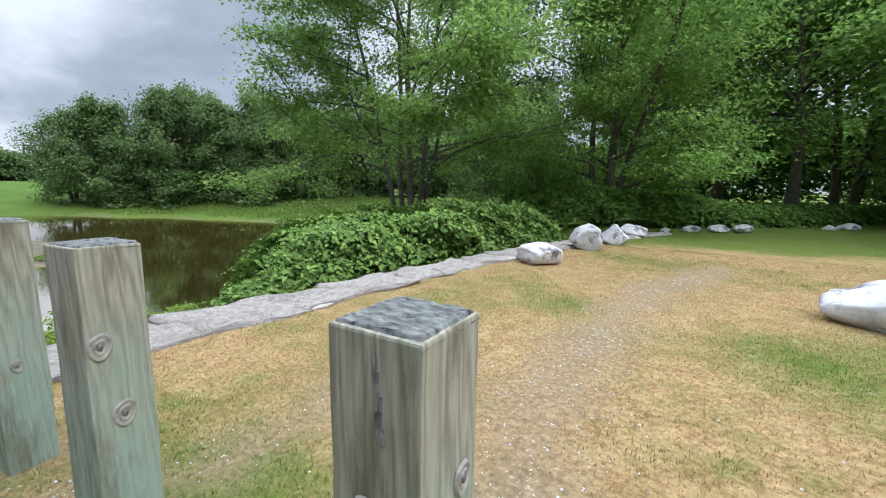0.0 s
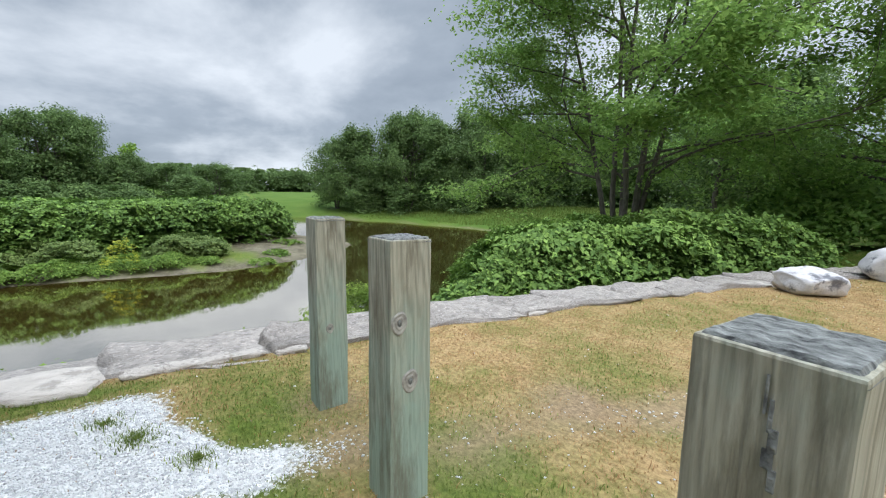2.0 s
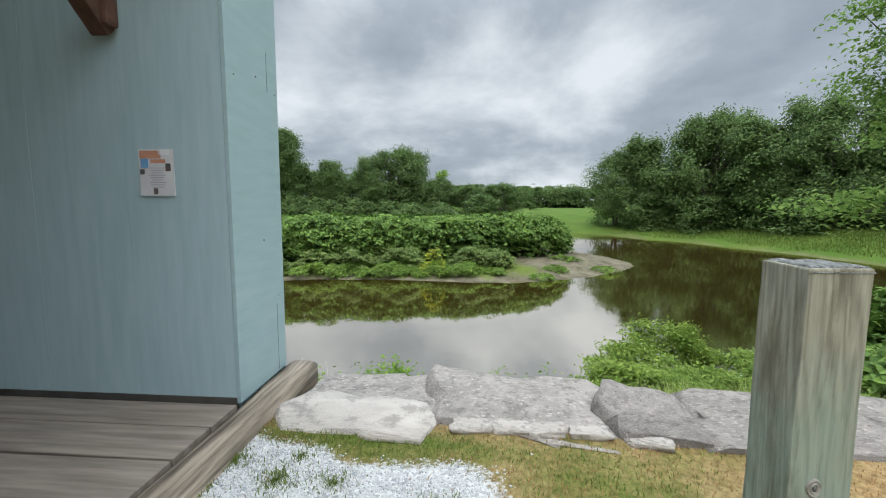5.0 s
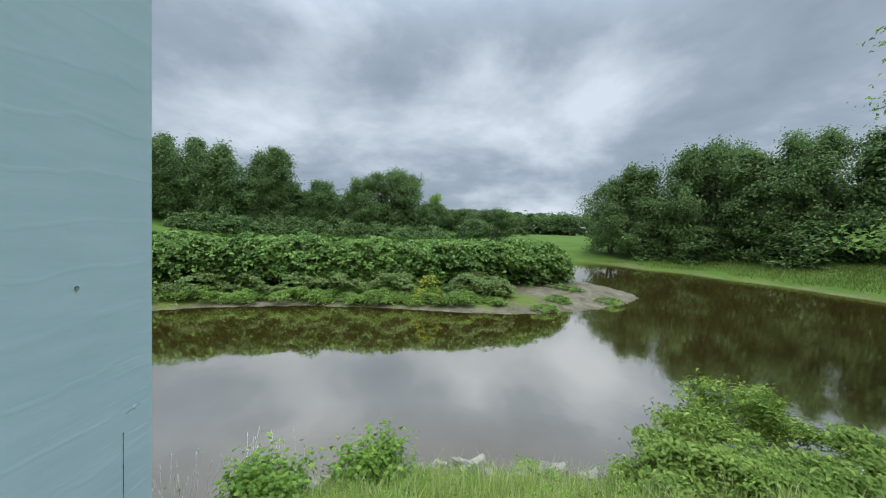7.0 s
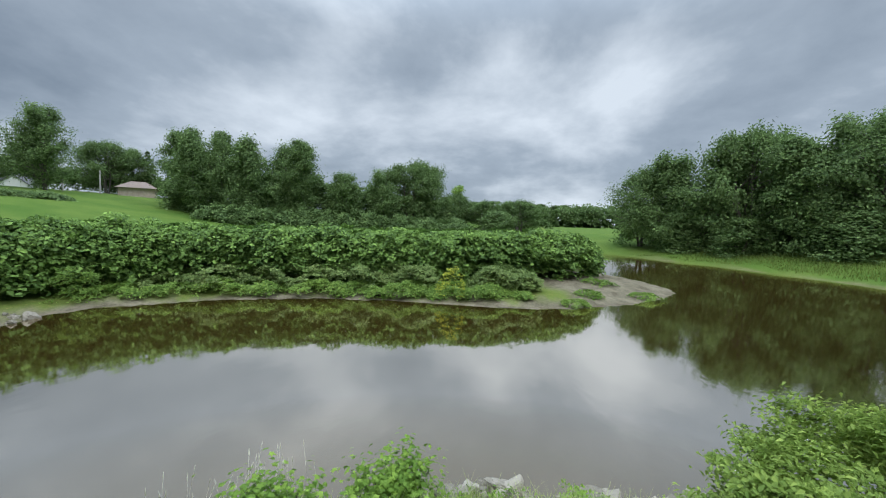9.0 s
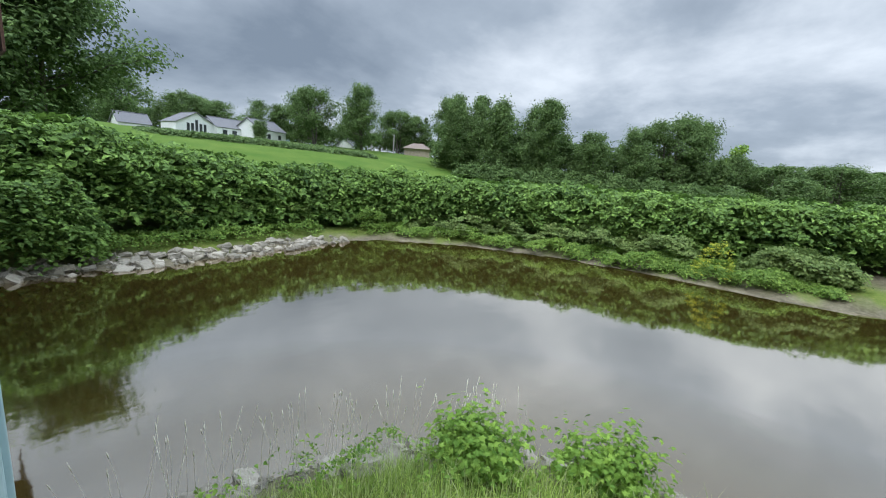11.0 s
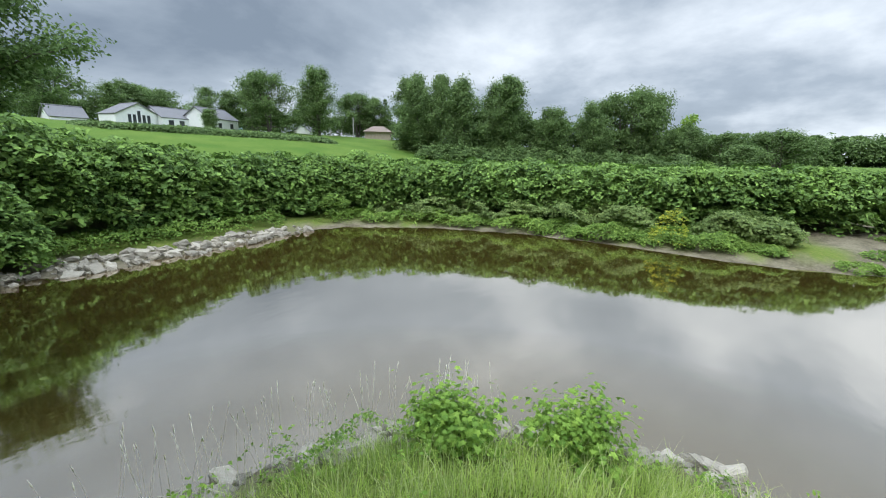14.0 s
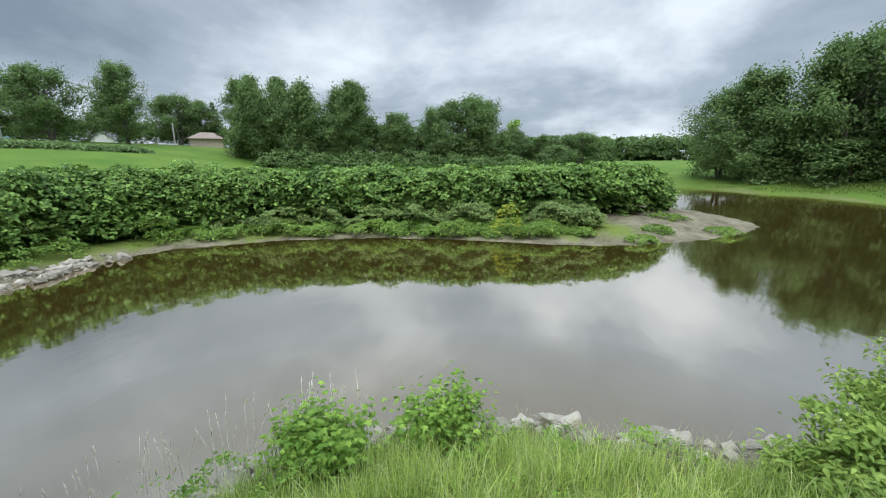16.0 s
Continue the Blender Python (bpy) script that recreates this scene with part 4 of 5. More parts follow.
def seed_heads(rng, k=90):
    """Tall pale grass stalks with slender seed heads."""
    root = thing("seed_grass", "tall pale grass stalks with thin seed heads", "grass", kind="stuff")
    sv, sf, hv, hf = [], [], [], []
    n = 0
    while n < k:
        x, y = -9.6 + 4.6 * rng.random(), -6.9 + 3.0 * rng.random()
        d = float(poly_dist(np.array([x]), np.array([y]), RIVER)[0])
        if not 0.05 < d < 1.3:
            continue
        n += 1
        z = float(height(np.array([x]), np.array([y]))[0])
        pts, dd = branch_path(Vector((x, y, z)), Vector((rng.normal() * 0.15, rng.normal() * 0.15, 1)), 0.75 + 0.35 * rng.random(), rng, 4, 0.06, 0.0)
        for path, rad, vv, ff in ((pts, [0.0022] * 5, sv, sf), ([pts[-1], pts[-1] + dd * 0.03, pts[-1] + dd * 0.09], [0.003, 0.008, 0.001], hv, hf)):
            v, f = tube(path, rad, 4)
            o = len(vv)
            vv.extend(v)
            ff.extend([tuple(a + o for a in q) for q in f])
    link_mesh("stalk", sv, sf, M_straw, root)
    link_mesh("seed_head", hv, hf, M_straw, root, "pale straw seed heads")


seed_heads(rng)

# ---- trees near the wall and the woodland ----
rng = np.random.default_rng(21)
tree("maple_tree", "leafy silver maple with several grey stems", (-10.4, 13.2, -1.6), 16.5, 7.0, rng, M_maple, stems=6, trunk_r=0.15, leaves=120000, leaf=0.145, clump=0.4, first=0.27, limbs=11, sub=5, flat=0.34)
tree("maple_tree", "dense green tree with a leaning forked trunk", (-4.2, 19.0, -0.2), 14, 5.0, rng, M_wood_leaf, stems=4, trunk_r=0.2, leaves=60000, leaf=0.145, clump=0.45, first=0.15, limbs=10, sub=5, flat=0.34)
wood_a = tree("woodland_tree", "tall dark green woodland tree with a thick trunk", (3.0, 27.0, 0), 17, 6.5, rng, M_wood_leaf, stems=1, trunk_r=0.34, leaves=19000, leaf=0.26, clump=0.65, first=0.27, limbs=22, sub=5)
wood_b = tree("woodland_tree", "tall dark green woodland tree with two stems", (9.0, 27.5, 0), 16, 6.0, rng, M_wood_leaf, stems=2, trunk_r=0.3, leaves=19000, leaf=0.26, clump=0.65, first=0.18, limbs=13, sub=5)
for k, (x, y, sc) in enumerate([(15, 27, 1.0), (21, 26, 1.05), (27, 24, 1.0), (-1.5, 25.5, 0.85), (6, 33, 1.1), (13, 35, 1.1), (21, 34, 1.1), (0, 33, 1.05), (-6, 31, 0.9), (-15, 28, 0.6), (28, 33, 1.1), (33, 25, 1.0)]):
    copy_thing(wood_a if k % 2 else wood_b, pose(x, y, -0.1, 0, 0, 67 * k + 20) @ Matrix.Diagonal((sc, sc, sc, 1)))
edge_tree = tree("woodland_tree", "broad tree with light green leaves over the lawn edge", (10.5, 20.5, 0), 13, 7.0, rng, M_maple, stems=2, trunk_r=0.26, leaves=70000, leaf=0.165, clump=0.6, first=0.24, limbs=13, sub=5)
copy_thing(edge_tree, pose(19, 18, 0, 0, 0, 130))
bank_tree = tree("bank_tree", "large dark green maple beside the far bridge end", (-7.4, -46, 1.0), 14.5, 7.6, rng, M_far_leaf, stems=3, trunk_r=0.3, leaves=46000, leaf=0.34, clump=0.75, first=0.1, limbs=15, sub=5)
copy_thing(bank_tree, pose(2.0, -44, 1.0, 0, 0, 100))


def dead_branch(at, d, ln, rng):
    root = thing("dead_branch", "bare grey dead branch hanging in the canopy", "branch", at)
    tv, tf = [], []
    def grow(p, dirn, length, r, depth):
        pts, _ = branch_path(p, dirn, length, rng, 5, 0.22, -0.03)
        v, f = tube(pts, [r * (1 - 0.15 * i) for i in range(6)], 5)
        o = len(tv)
        tv.extend(v)
        tf.extend([tuple(a + o for a in q) for q in f])
        if depth:
            for k in range(4):
                j = 1 + int(rng.random() * 4)
                grow(pts[j], (pts[j + 1] - pts[j]).normalized() + Vector(rng.normal(size=3)) * 0.6, length * 0.5, r * 0.5, depth - 1)
    grow(Vector((0, 0, 0)), Vector(d), ln, 0.05, 2)
    link_mesh("limb", tv, tf, M_pole, root)


dead_branch((6.4, 21.0, 5.6), (-0.8, -0.3, -0.55), 3.2, rng)
dead_branch((8.6, 19.6, 6.4), (-0.7, -0.5, -0.25), 2.8, rng)

# ---- far trees ----
FAR = dict(clump=0.62, flat=0.7, far=True)
fa = tree("far_tree", "broad green tree beyond the field", (-59.5, -96.3, 5.0), 14.4, 7.2, rng, M_far_leaf, stems=3, trunk_r=0.3, leaves=20000, leaf=0.36, first=0.12, limbs=17, sub=6, **FAR)
fb = tree("far_tree", "rounded dark green tree beyond the field", (-69.5, -90.3, 5.0), 16.2, 7.2, rng, M_far_leaf, stems=2, trunk_r=0.34, leaves=20000, leaf=0.36, first=0.1, limbs=20, sub=6, **FAR)
fc = tree("far_tree", "tall leafy tree at the wood's edge", (-77, -64, 3.4), 15, 4.6, rng, M_far_leaf, stems=2, trunk_r=0.28, leaves=20000, leaf=0.36, first=0.03, limbs=22, sub=6, **FAR)
fd = tree("far_tree", "tall leafy tree at the wood's edge", (-85.8, -45.2, 2.6), 16.3, 3.9, rng, M_far_leaf, stems=2, trunk_r=0.3, leaves=20000, leaf=0.36, first=0.04, limbs=22, sub=6, **FAR)
fe = tree("far_tree", "dark vine-covered tree at the wood's edge", (-87, -36.4, 2.2), 9.6, 2.4, rng, M_far_leaf, stems=3, trunk_r=0.22, leaves=9000, leaf=0.36, first=0.0, limbs=12, sub=5, **FAR)
fz = tree("far_tree", "distant green tree in a long row", (-420, -40, -0.6), 24.5, 11.7, rng, M_far_leaf, stems=2, trunk_r=0.5, leaves=9000, leaf=1.15, first=0.0, limbs=12, sub=4, **FAR)
for k, (src, x, y, tall, wide) in enumerate([
        (fc, -83, -55.6, 15.2, 13), (fb, -80, -60, 12, 12), (fd, -82, -67, 15.5, 12), (fc, -84, -73, 14, 11), (fc, -88, -51, 15.6, 12), (fa, -97, -25.1, 12.4, 14), (fb, -93, -30, 10.5, 11), (fa, -100, -20.5, 12.2, 10),
        (fe, -90, -40.0, 9.0, 8), (fa, -103, -15.5, 7, 10), (fb, -104, -8, 6.0, 12), (fe, -98, -5.5, 5.2, 9), (fa, -108, 0, 6.4, 14),
        (fa, -90, -100, 9.5, 13), (fb, -98, -102, 9, 13), (fa, -49, -132, 8, 16), (fb, -57, -119, 8.2, 12), (fa, -40, -129, 8, 15), (fb, -66, -115, 9, 13), (fa, -80, -109, 8, 11), (fe, -47.5, -99, 3.6, 4), (fa, -26, -122, 9, 14),
        # woods across the river
        (fa, -79.5, 20.4, 9.6, 11.0), (fb, -76.2, 22.7, 11.2, 13.2), (fc, -71.8, 25.4, 12.8, 12.3), (fa, -68.2, 30.7, 13.0, 12.3), (fd, -63.8, 35.9, 13.1, 11.4), (fb, -59.4, 41.2, 12.1, 12.3), (fc, -55.0, 47.4, 12.1, 12.3), (fa, -48.9, 52.7, 12.1, 12.3),
        (fd, -42.7, 57.9, 12.1, 12.3), (fa, -72.6, 35.1, 12.5, 12.3), (fb, -66.5, 43.9, 12.9, 13.2), (fc, -58.6, 52.7, 12.9, 12.3), (fa, -35.7, 61.5, 12.1, 13.2), (fb, -28.6, 57.9, 11.4, 12.3), (fa, -21.6, 50.9, 11.4, 12.3), (fe, -65.6, 28.9, 4.6, 7.9), (fe, -57.7, 36.8, 4.9, 8.8), (fe, -71.8, 23.6, 4.1, 7.9),
        (fc, -19.8, 40.3, 9.8, 10.6), (fb, -16.3, 33.3, 9.1, 9.7)]):
    base_tall, base_wide = {fa: (13.2, 15), fb: (14.8, 15), fc: (15, 12), fd: (16.3, 11.5), fe: (9.6, 8)}[src]
    z = float(height(np.array([x]), np.array([y]))[0])
    copy_thing(src, pose(x, y, z - 0.2, 0, 0, 53 * k) @ Matrix.Diagonal((1.15 * wide / base_wide, 1.15 * wide / base_wide, 1.26 * tall / base_tall, 1)))
for k in range(1, 22):
    x, y = -420 + 5 * math.sin(k * 2.1), -40 + 11.2 * k
    copy_thing(fz, pose(x, y, -0.6, 0, 0, 77 * k) @ Matrix.Diagonal((1.25, 1.25, (0.88 + 0.1 * math.sin(k * 1.7)), 1)))
for k in range(9):
    copy_thing(fz, pose(-150 - 6 * k, -44 + 7 * k, 0.8, 0, 0, 31 * k) @ Matrix.Diagonal((0.62, 0.62, 0.38 + 0.03 * (k % 3), 1)))


def conifer(x, y, z, tall, wide, rng):
    root = thing("conifer", "dark green spruce with tiered branches", "tree", (x, y, z), group="conifers by the houses")
    tr, _ = branch_path(Vector((0, 0, -0.3)), Vector((0, 0, 1)), tall, rng, 5, 0.01, 0.05)
    v, f = tube(tr, [0.25 * (1 - 0.18 * i) for i in range(6)], 6)
    link_mesh("trunk", v, f, M_bark, root)
    cs, ns = [], []
    for k in range(13):
        q = k / 13
        r = wide * 0.5 * (1 - q) ** 0.8 * (0.75 + 0.5 * rng.random())
        kk = int(150 * (1 - 0.6 * q))
        an = rng.random(kk) * 6.283
        rr = r * np.sqrt(rng.random(kk))
        cs.append(np.stack([np.cos(an) * rr, np.sin(an) * rr, tall * (0.12 + 0.86 * q) - rr * 0.25 + rng.normal(size=kk) * 0.15], 1))
        ns.append(np.stack([np.cos(an) * 0.4, np.sin(an) * 0.4, np.ones(kk)], 1))
    c = np.concatenate(cs)
    leaf_object("crown", c, np.concatenate(ns), 0.6 + 0.4 * rng.random(len(c)), M_far_leaf, rng, root, 0.4, 0.3)


conifer(-34.5, -116.5, 5.4, 9.6, 6, rng)
conifer(-99, -97.5, 5.8, 12.5, 8, rng)
tree("pale_tree", "slender pale green tree with an open crown", (-103.3, -15.2, 1.4), 9.4, 3.4, rng, M_lime, stems=1, trunk_r=0.3, leaves=900, leaf=0.5, clump=0.6, first=0.5, limbs=9, sub=3)

# ---- houses on the rise ----
def gable_block(root, x, y, z, w, d, eave, ridge, rz, along_x=True):
    """Walls and roof of a gabled block; the ridge runs along the width or the depth."""
    m = pose(x, y, z, 0, 0, rz)
    bm = bmesh.new()
    hw, hd = w / 2, d / 2
    if along_x:
        prof = [(-hd, 0), (hd, 0), (hd, eave), (0, ridge), (-hd, eave)]
        ring = [[bm.verts.new(m @ Vector((sx, p[0], p[1]))) for p in prof] for sx in (-hw, hw)]
    else:
        prof = [(-hw, 0), (hw, 0), (hw, eave), (0, ridge), (-hw, eave)]
        ring = [[bm.verts.new(m @ Vector((p[0], sy, p[1]))) for p in prof] for sy in (-hd, hd)]
    bm.faces.new(ring[0])
    bm.faces.new(list(reversed(ring[1])))
    for i in range(5):
        j = (i + 1) % 5
        bm.faces.new((ring[0][i], ring[1][i], ring[1][j], ring[0][j]))
    bmesh.ops.recalc_face_normals(bm, faces=bm.faces)
    part("wall", bm, M_white, root)
    half = (d if along_x else w) / 2
    sl = math.hypot(half, ridge - eave)
    tilt = math.degrees(math.atan2(ridge - eave, half))
    bm = bmesh.new()
    for s in (-1, 1):
        over = 0.35
        if along_x:
            q = m @ pose(0, s * half / 2, (eave + ridge) / 2 + 0.1, -s * tilt, 0, 0) @ Matrix.Diagonal((w + 0.6, sl + over, 0.14, 1))
        else:
            q = m @ pose(s * half / 2, 0, (eave + ridge) / 2 + 0.1, 0, s * tilt, 0) @ Matrix.Diagonal((sl + over, d + 0.6, 0.14, 1))
        bmesh.ops.create_cube(bm, size=1, matrix=q)
    part("roof", bm, M_roof, root)
    return m


def window(root, m, x, y, z, w, h):
    fr = part("window", box_bm(w + 0.16, 0.08, h + 0.16, (0, 0, 0)), M_white, root)
    fr.matrix_basis = m @ pose(x, y, z)
    pn = part("pane", box_bm(w, 0.06, h, (0, 0.03, 0)), M_glass, fr)
    return fr


white_house = thing("white_house", "long white house with grey shingle roofs", "house", kind="")
hm = gable_block(white_house, -35.2, -107.2, 5.2, 8.6, 6, 2.3, 4.6, 12, False)
for k in range(5):
    window(white_house, hm, -1.8 + 0.9 * k, 3.03, 1.5 + (0.5 if k == 2 else 0.0), 0.6, 1.5 + (0.8 if k == 2 else 0.3))
hm2 = gable_block(white_house, -42.9, -107.8, 5.2, 8, 7, 2.2, 4.4, 12)
for k in range(3):
    window(white_house, hm2, -2.4 + 2.3 * k, 3.53, 1.2, 1.1, 1.2)
hm3 = gable_block(white_house, -50.0, -104.6, 5.1, 8.6, 7.5, 2.6, 5.0, 24)
for k in range(2):
    window(white_house, hm3, -2.0 + 3.6 * k, 3.78, 1.3, 1.0, 1.1)
far_house = thing("small_house", "small white house partly behind trees", "house")
gable_block(far_house, -75.5, -105, 4.6, 5, 5, 1.8, 3.8, 30)
grey_house = thing("grey_house", "grey-roofed house beyond the maple", "house")
gable_block(grey_house, -23.5, -101, 4.4, 5, 5, 1.5, 3.4, 5)
tan_building = thing("tan_building", "low tan building with a brown hipped roof", "building")
bm = box_bm(12, 7, 2.4, (0, 0, 1.2))
part("wall", bm, M_tan, tan_building)
bm = bmesh.new()
bmesh.ops.create_cone(bm, cap_ends=True, segments=4, radius1=1, radius2=0.35, depth=1.7, matrix=Matrix.Translation((0, 0, 3.2)) @ Matrix.Diagonal((9.4, 5.8, 1, 1)) @ pose(0, 0, 0, 0, 0, 45))
part("roof", bm, M_brown_roof, tan_building)
for k in range(3):
    part("window", box_bm(1.4, 0.1, 0.9, (-4 + 4 * k, 3.52, 1.4)), M_glass, tan_building)
tan_building.matrix_basis = pose(-91.3, -92.2, 4.6, 0, 0, 42)


def utility_pole(x, y, z, tall):
    root = thing("utility_pole", "grey wooden utility pole with a crossarm", "pole", (x, y, z), 40, "utility poles")
    v, f = tube([Vector((0, 0, -0.3)), Vector((0, 0, tall))], [0.17, 0.12], 8)
    link_mesh("shaft", v, f, M_pole, root)
    part("crossarm", box_bm(1.6, 0.12, 0.12, (0, 0.1, tall - 0.5)), M_pole, root)


utility_pole(-81.0, -91.4, 4.2, 6.0)
utility_pole(-76.3, -95.2, 4.4, 5.2)

def parked_car(x, y, rz):
    z = float(height(np.array([x]), np.array([y]))[0])
    car = thing("parked_car", "white parked car beyond the far bridge end", "car", (x, y, z), rz)
    part("body", box_bm(4.3, 1.75, 0.6, (0, 0, 0.62), 0.14), M_white, car)
    part("cabin", box_bm(2.3, 1.55, 0.55, (-0.15, 0, 1.15), 0.2), M_glass, car)
    part("car_roof", box_bm(1.9, 1.4, 0.06, (-0.15, 0, 1.43), 0.02), M_white, car)
    for wx in (-1.35, 1.35):
        for wy in (-0.82, 0.82):
            bm = bmesh.new()
            bmesh.ops.create_cone(bm, cap_ends=True, segments=18, radius1=0.32, radius2=0.32, depth=0.22, matrix=pose(wx, wy, 0.32, 90, 0, 0))
            wh = part("wheel", bm, M_p_dark, car)
            bm = bmesh.new()
            bmesh.ops.create_cone(bm, cap_ends=True, segments=14, radius1=0.2, radius2=0.18, depth=0.24, matrix=pose(wx, wy, 0.32, 90, 0, 0))
            part("rim", bm, M_p_grey, wh)


parked_car(-4.2, -41.0, 12)

# wooded hill far behind the houses, its distance haze painted as a blue-green tint
def hill():
    v, f = [], []
    for i in range(41):
        a = radians(152 + 0.7 * i)
        top = 40 + 16 * math.sin(i * 0.23 + 0.4) + 6 * math.sin(i * 0.9)
        for r, z in ((760, -4.0), (900, top)):
            v.append((-math.sin(a) * r, math.cos(a) * r, z))
        v.append((-math.sin(a) * 1080, math.cos(a) * 1080, -4.0))
    for i in range(40):
        for j in range(2):
            f.append((3 * i + j, 3 * i + 3 + j, 3 * i + 4 + j, 3 * i + 1 + j))
    tagged(link_mesh("backdrop", v, f, M_hill), "wooded hill far away, tinted blue-green for haze", "hill", kind="structure")


hill()

# ---- covered bridge ----
BX0, BX1, BY = -4.68, -4.02, -2.40
bridge = thing("covered_bridge", "covered timber bridge with blue-grey painted boards and rusty roof", "bridge", (BX0, BY, 0), 4.0)
LEN, TH, IN = 16.4, 0.71, 4.7
# local axes: x across the deck, y towards the lawn
part("truss_core", box_bm(TH - 0.06, LEN - 0.06, 4.3, (TH / 2, -LEN / 2 - 0.03, 1.95)), M_blue, bridge)
for k, (a, b) in enumerate([(0.0, TH)]):
    bm = box_bm(b - a, 0.028, 3.9, ((a + b) / 2, -0.014, 2.02), 0.003)
    part("end_board", bm, M_blue_rough, bridge)
k = 0
y = -0.03
while y > -LEN:
    w = 0.62 + 0.1 * random.random()
    part("inner_board", box_bm(0.022, w - 0.002, 3.9, (TH - 0.011 - 0.001 * (k % 2), y - w / 2, 2.06), 0.002), M_blue_inside_lit, bridge)
    part("outer_board", box_bm(0.022, w - 0.004, 4.2, (0.011 + 0.003 * (k % 2), y - w / 2, 1.9), 0.002), M_blue, bridge)
    y -= w
    k += 1
part("corner_board", box_bm(0.02, 0.11, 4.2, (-0.008, -0.058, 1.9), 0.003), M_blue_rough, bridge)
part("corner_board", box_bm(0.02, 0.06, 4.2, (-0.022, -0.13, 1.9), 0.003), M_blue_rough, bridge)
part("side_wall", box_bm(TH, LEN, 4.3, (TH * 1.5 + IN, -LEN / 2, 1.95)), M_blue, bridge)
# deck planks along the bridge
x = TH + 0.012
while x < TH + IN - 0.2:
    w = 0.3 + 0.06 * random.random()
    part("deck_plank", box_bm(w - 0.014, LEN, 0.07, (x + w / 2, -LEN / 2 - 0.02, 0.03 + 0.008 * random.random()), 0.006), M_deck, bridge)
    x += w
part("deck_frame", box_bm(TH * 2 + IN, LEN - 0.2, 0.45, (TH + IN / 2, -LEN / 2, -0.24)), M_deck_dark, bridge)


def worn_beam(sx, sy, sz, at, seed, mat, parent, name):
    bm = bmesh.new()
    bmesh.ops.create_cube(bm, size=1.0)
    bmesh.ops.subdivide_edges(bm, edges=[ed for ed in bm.edges if abs(ed.verts[0].co.x - ed.verts[1].co.x) > 0.5], cuts=26)
    bmesh.ops.subdivide_edges(bm, edges=[ed for ed in bm.edges if abs(ed.verts[0].co.y - ed.verts[1].co.y) > 0.5], cuts=4)
    for v in bm.verts:
        p = Vector((v.co.x * sx, v.co.y * sy, v.co.z * sz))
        k = noise.noise(Vector((p.x * 3, p.y * 9, seed)))
        edge = abs(v.co.y) > 0.45 and v.co.z > 0.4
        p.z += 0.012 * k - (0.025 if edge else 0)
        p.y += 0.01 * noise.noise(Vector((p.x * 4, p.z * 9, seed + 3)))
        v.co = p + Vector(at)
    return part(name, bm, mat, parent, "", True)


worn_beam(5.6, 0.25, 0.2, (2.72, 0.13, -0.02), 1.0, M_deck_worn, bridge, "threshold_beam")
# added dark strip that stands in for the shade between deck and inner wall
part("gap_shade_strip", box_bm(0.03, LEN, 0.1, (TH - 0.008, -LEN / 2 - 0.03, 0.06)), M_deck_dark, bridge)
# knee brace inside and rusty roof with its eaves
bm = box_bm(0.12, 0.12, 1.0, (0, 0, 0), 0.01)
br = part("knee_brace", bm, M_rust, bridge)
br.matrix_basis = pose(TH + 0.36, -0.8, 2.95, 0, 45, 0)
br2 = part("brace_end", box_bm(0.1, 0.14, 0.26, (TH + 0.055, -0.77, 2.74), 0.02), M_rust, bridge)
bm = bmesh.new()
for s in (-1, 1):
    wid = (2 * TH + IN) / 2 + 0.55
    q = pose((2 * TH + IN) / 2 + s * wid / 2, -LEN / 2 - 0.1, 4.75, 0, s * 32, 0) @ Matrix.Diagonal((wid / math.cos(radians(32)), LEN + 0.2, 0.06, 1))
    bmesh.ops.create_cube(bm, size=1, matrix=q)
part("roof", bm, M_rust, bridge)
part("fascia", box_bm(0.04, 7.4, 1.0, (-0.98, -12.7, 2.92), 0.004), M_rust, bridge)
part("soffit", box_bm(0.98, 7.4, 0.03, (-0.48, -12.7, 3.4)), M_rust, bridge)
# nails and drying cracks in the end boards
for x, z in [(0.04, 2.36), (0.33, 2.42), (0.62, 2.35), (0.3, 1.2)]:
    bm = bmesh.new()
    bmesh.ops.create_cone(bm, cap_ends=True, segments=8, radius1=0.007, radius2=0.006, depth=0.006, matrix=pose(x, 0.002, z, 90, 0, 0))
    part("nail", bm, M_endgrain, bridge)
for x, z, h in [(0.125, 0.37, 0.56), (0.16, 2.5, 0.3)]:
    part("crack", box_bm(0.0022, 0.004, h, (x, 0.0, z)), M_endgrain, bridge)
# saw ridges under the paint, and a knot
r3 = random.Random(7)
ridge_z = [0.41, 0.47, 0.6, 0.635, 0.73, 0.768, 0.862, 0.905, 0.995, 1.13]
for z in ridge_z:
    bm = bmesh.new()
    a, w, tilt = 0.02 * r3.random(), 0.3 + 0.4 * r3.random(), r3.uniform(-1.5, 2.5)
    bmesh.ops.create_cone(bm, cap_ends=True, segments=6, radius1=0.0011, radius2=0.0006, depth=w, matrix=pose(a + w / 2, -0.0004, z, 0, 90 + tilt, 0))
    part("ridge", bm, M_blue_rough, bridge)
bm = bmesh.new()
bmesh.ops.create_uvsphere(bm, u_segments=12, v_segments=8, radius=1, matrix=pose(0.072, 0.0, 0.722) @ Matrix.Diagonal((0.013, 0.004, 0.009, 1)))
knot = part("knot", bm, M_blue_rough, bridge)
for k in range(5):
    part("knot_crack", box_bm(0.011, 0.0016, 0.0014, (0.105 - 0.013 * k, 0.0038 if k == 3 else 0.001, 0.714 + 0.004 * min(k, 3))), M_endgrain, knot)
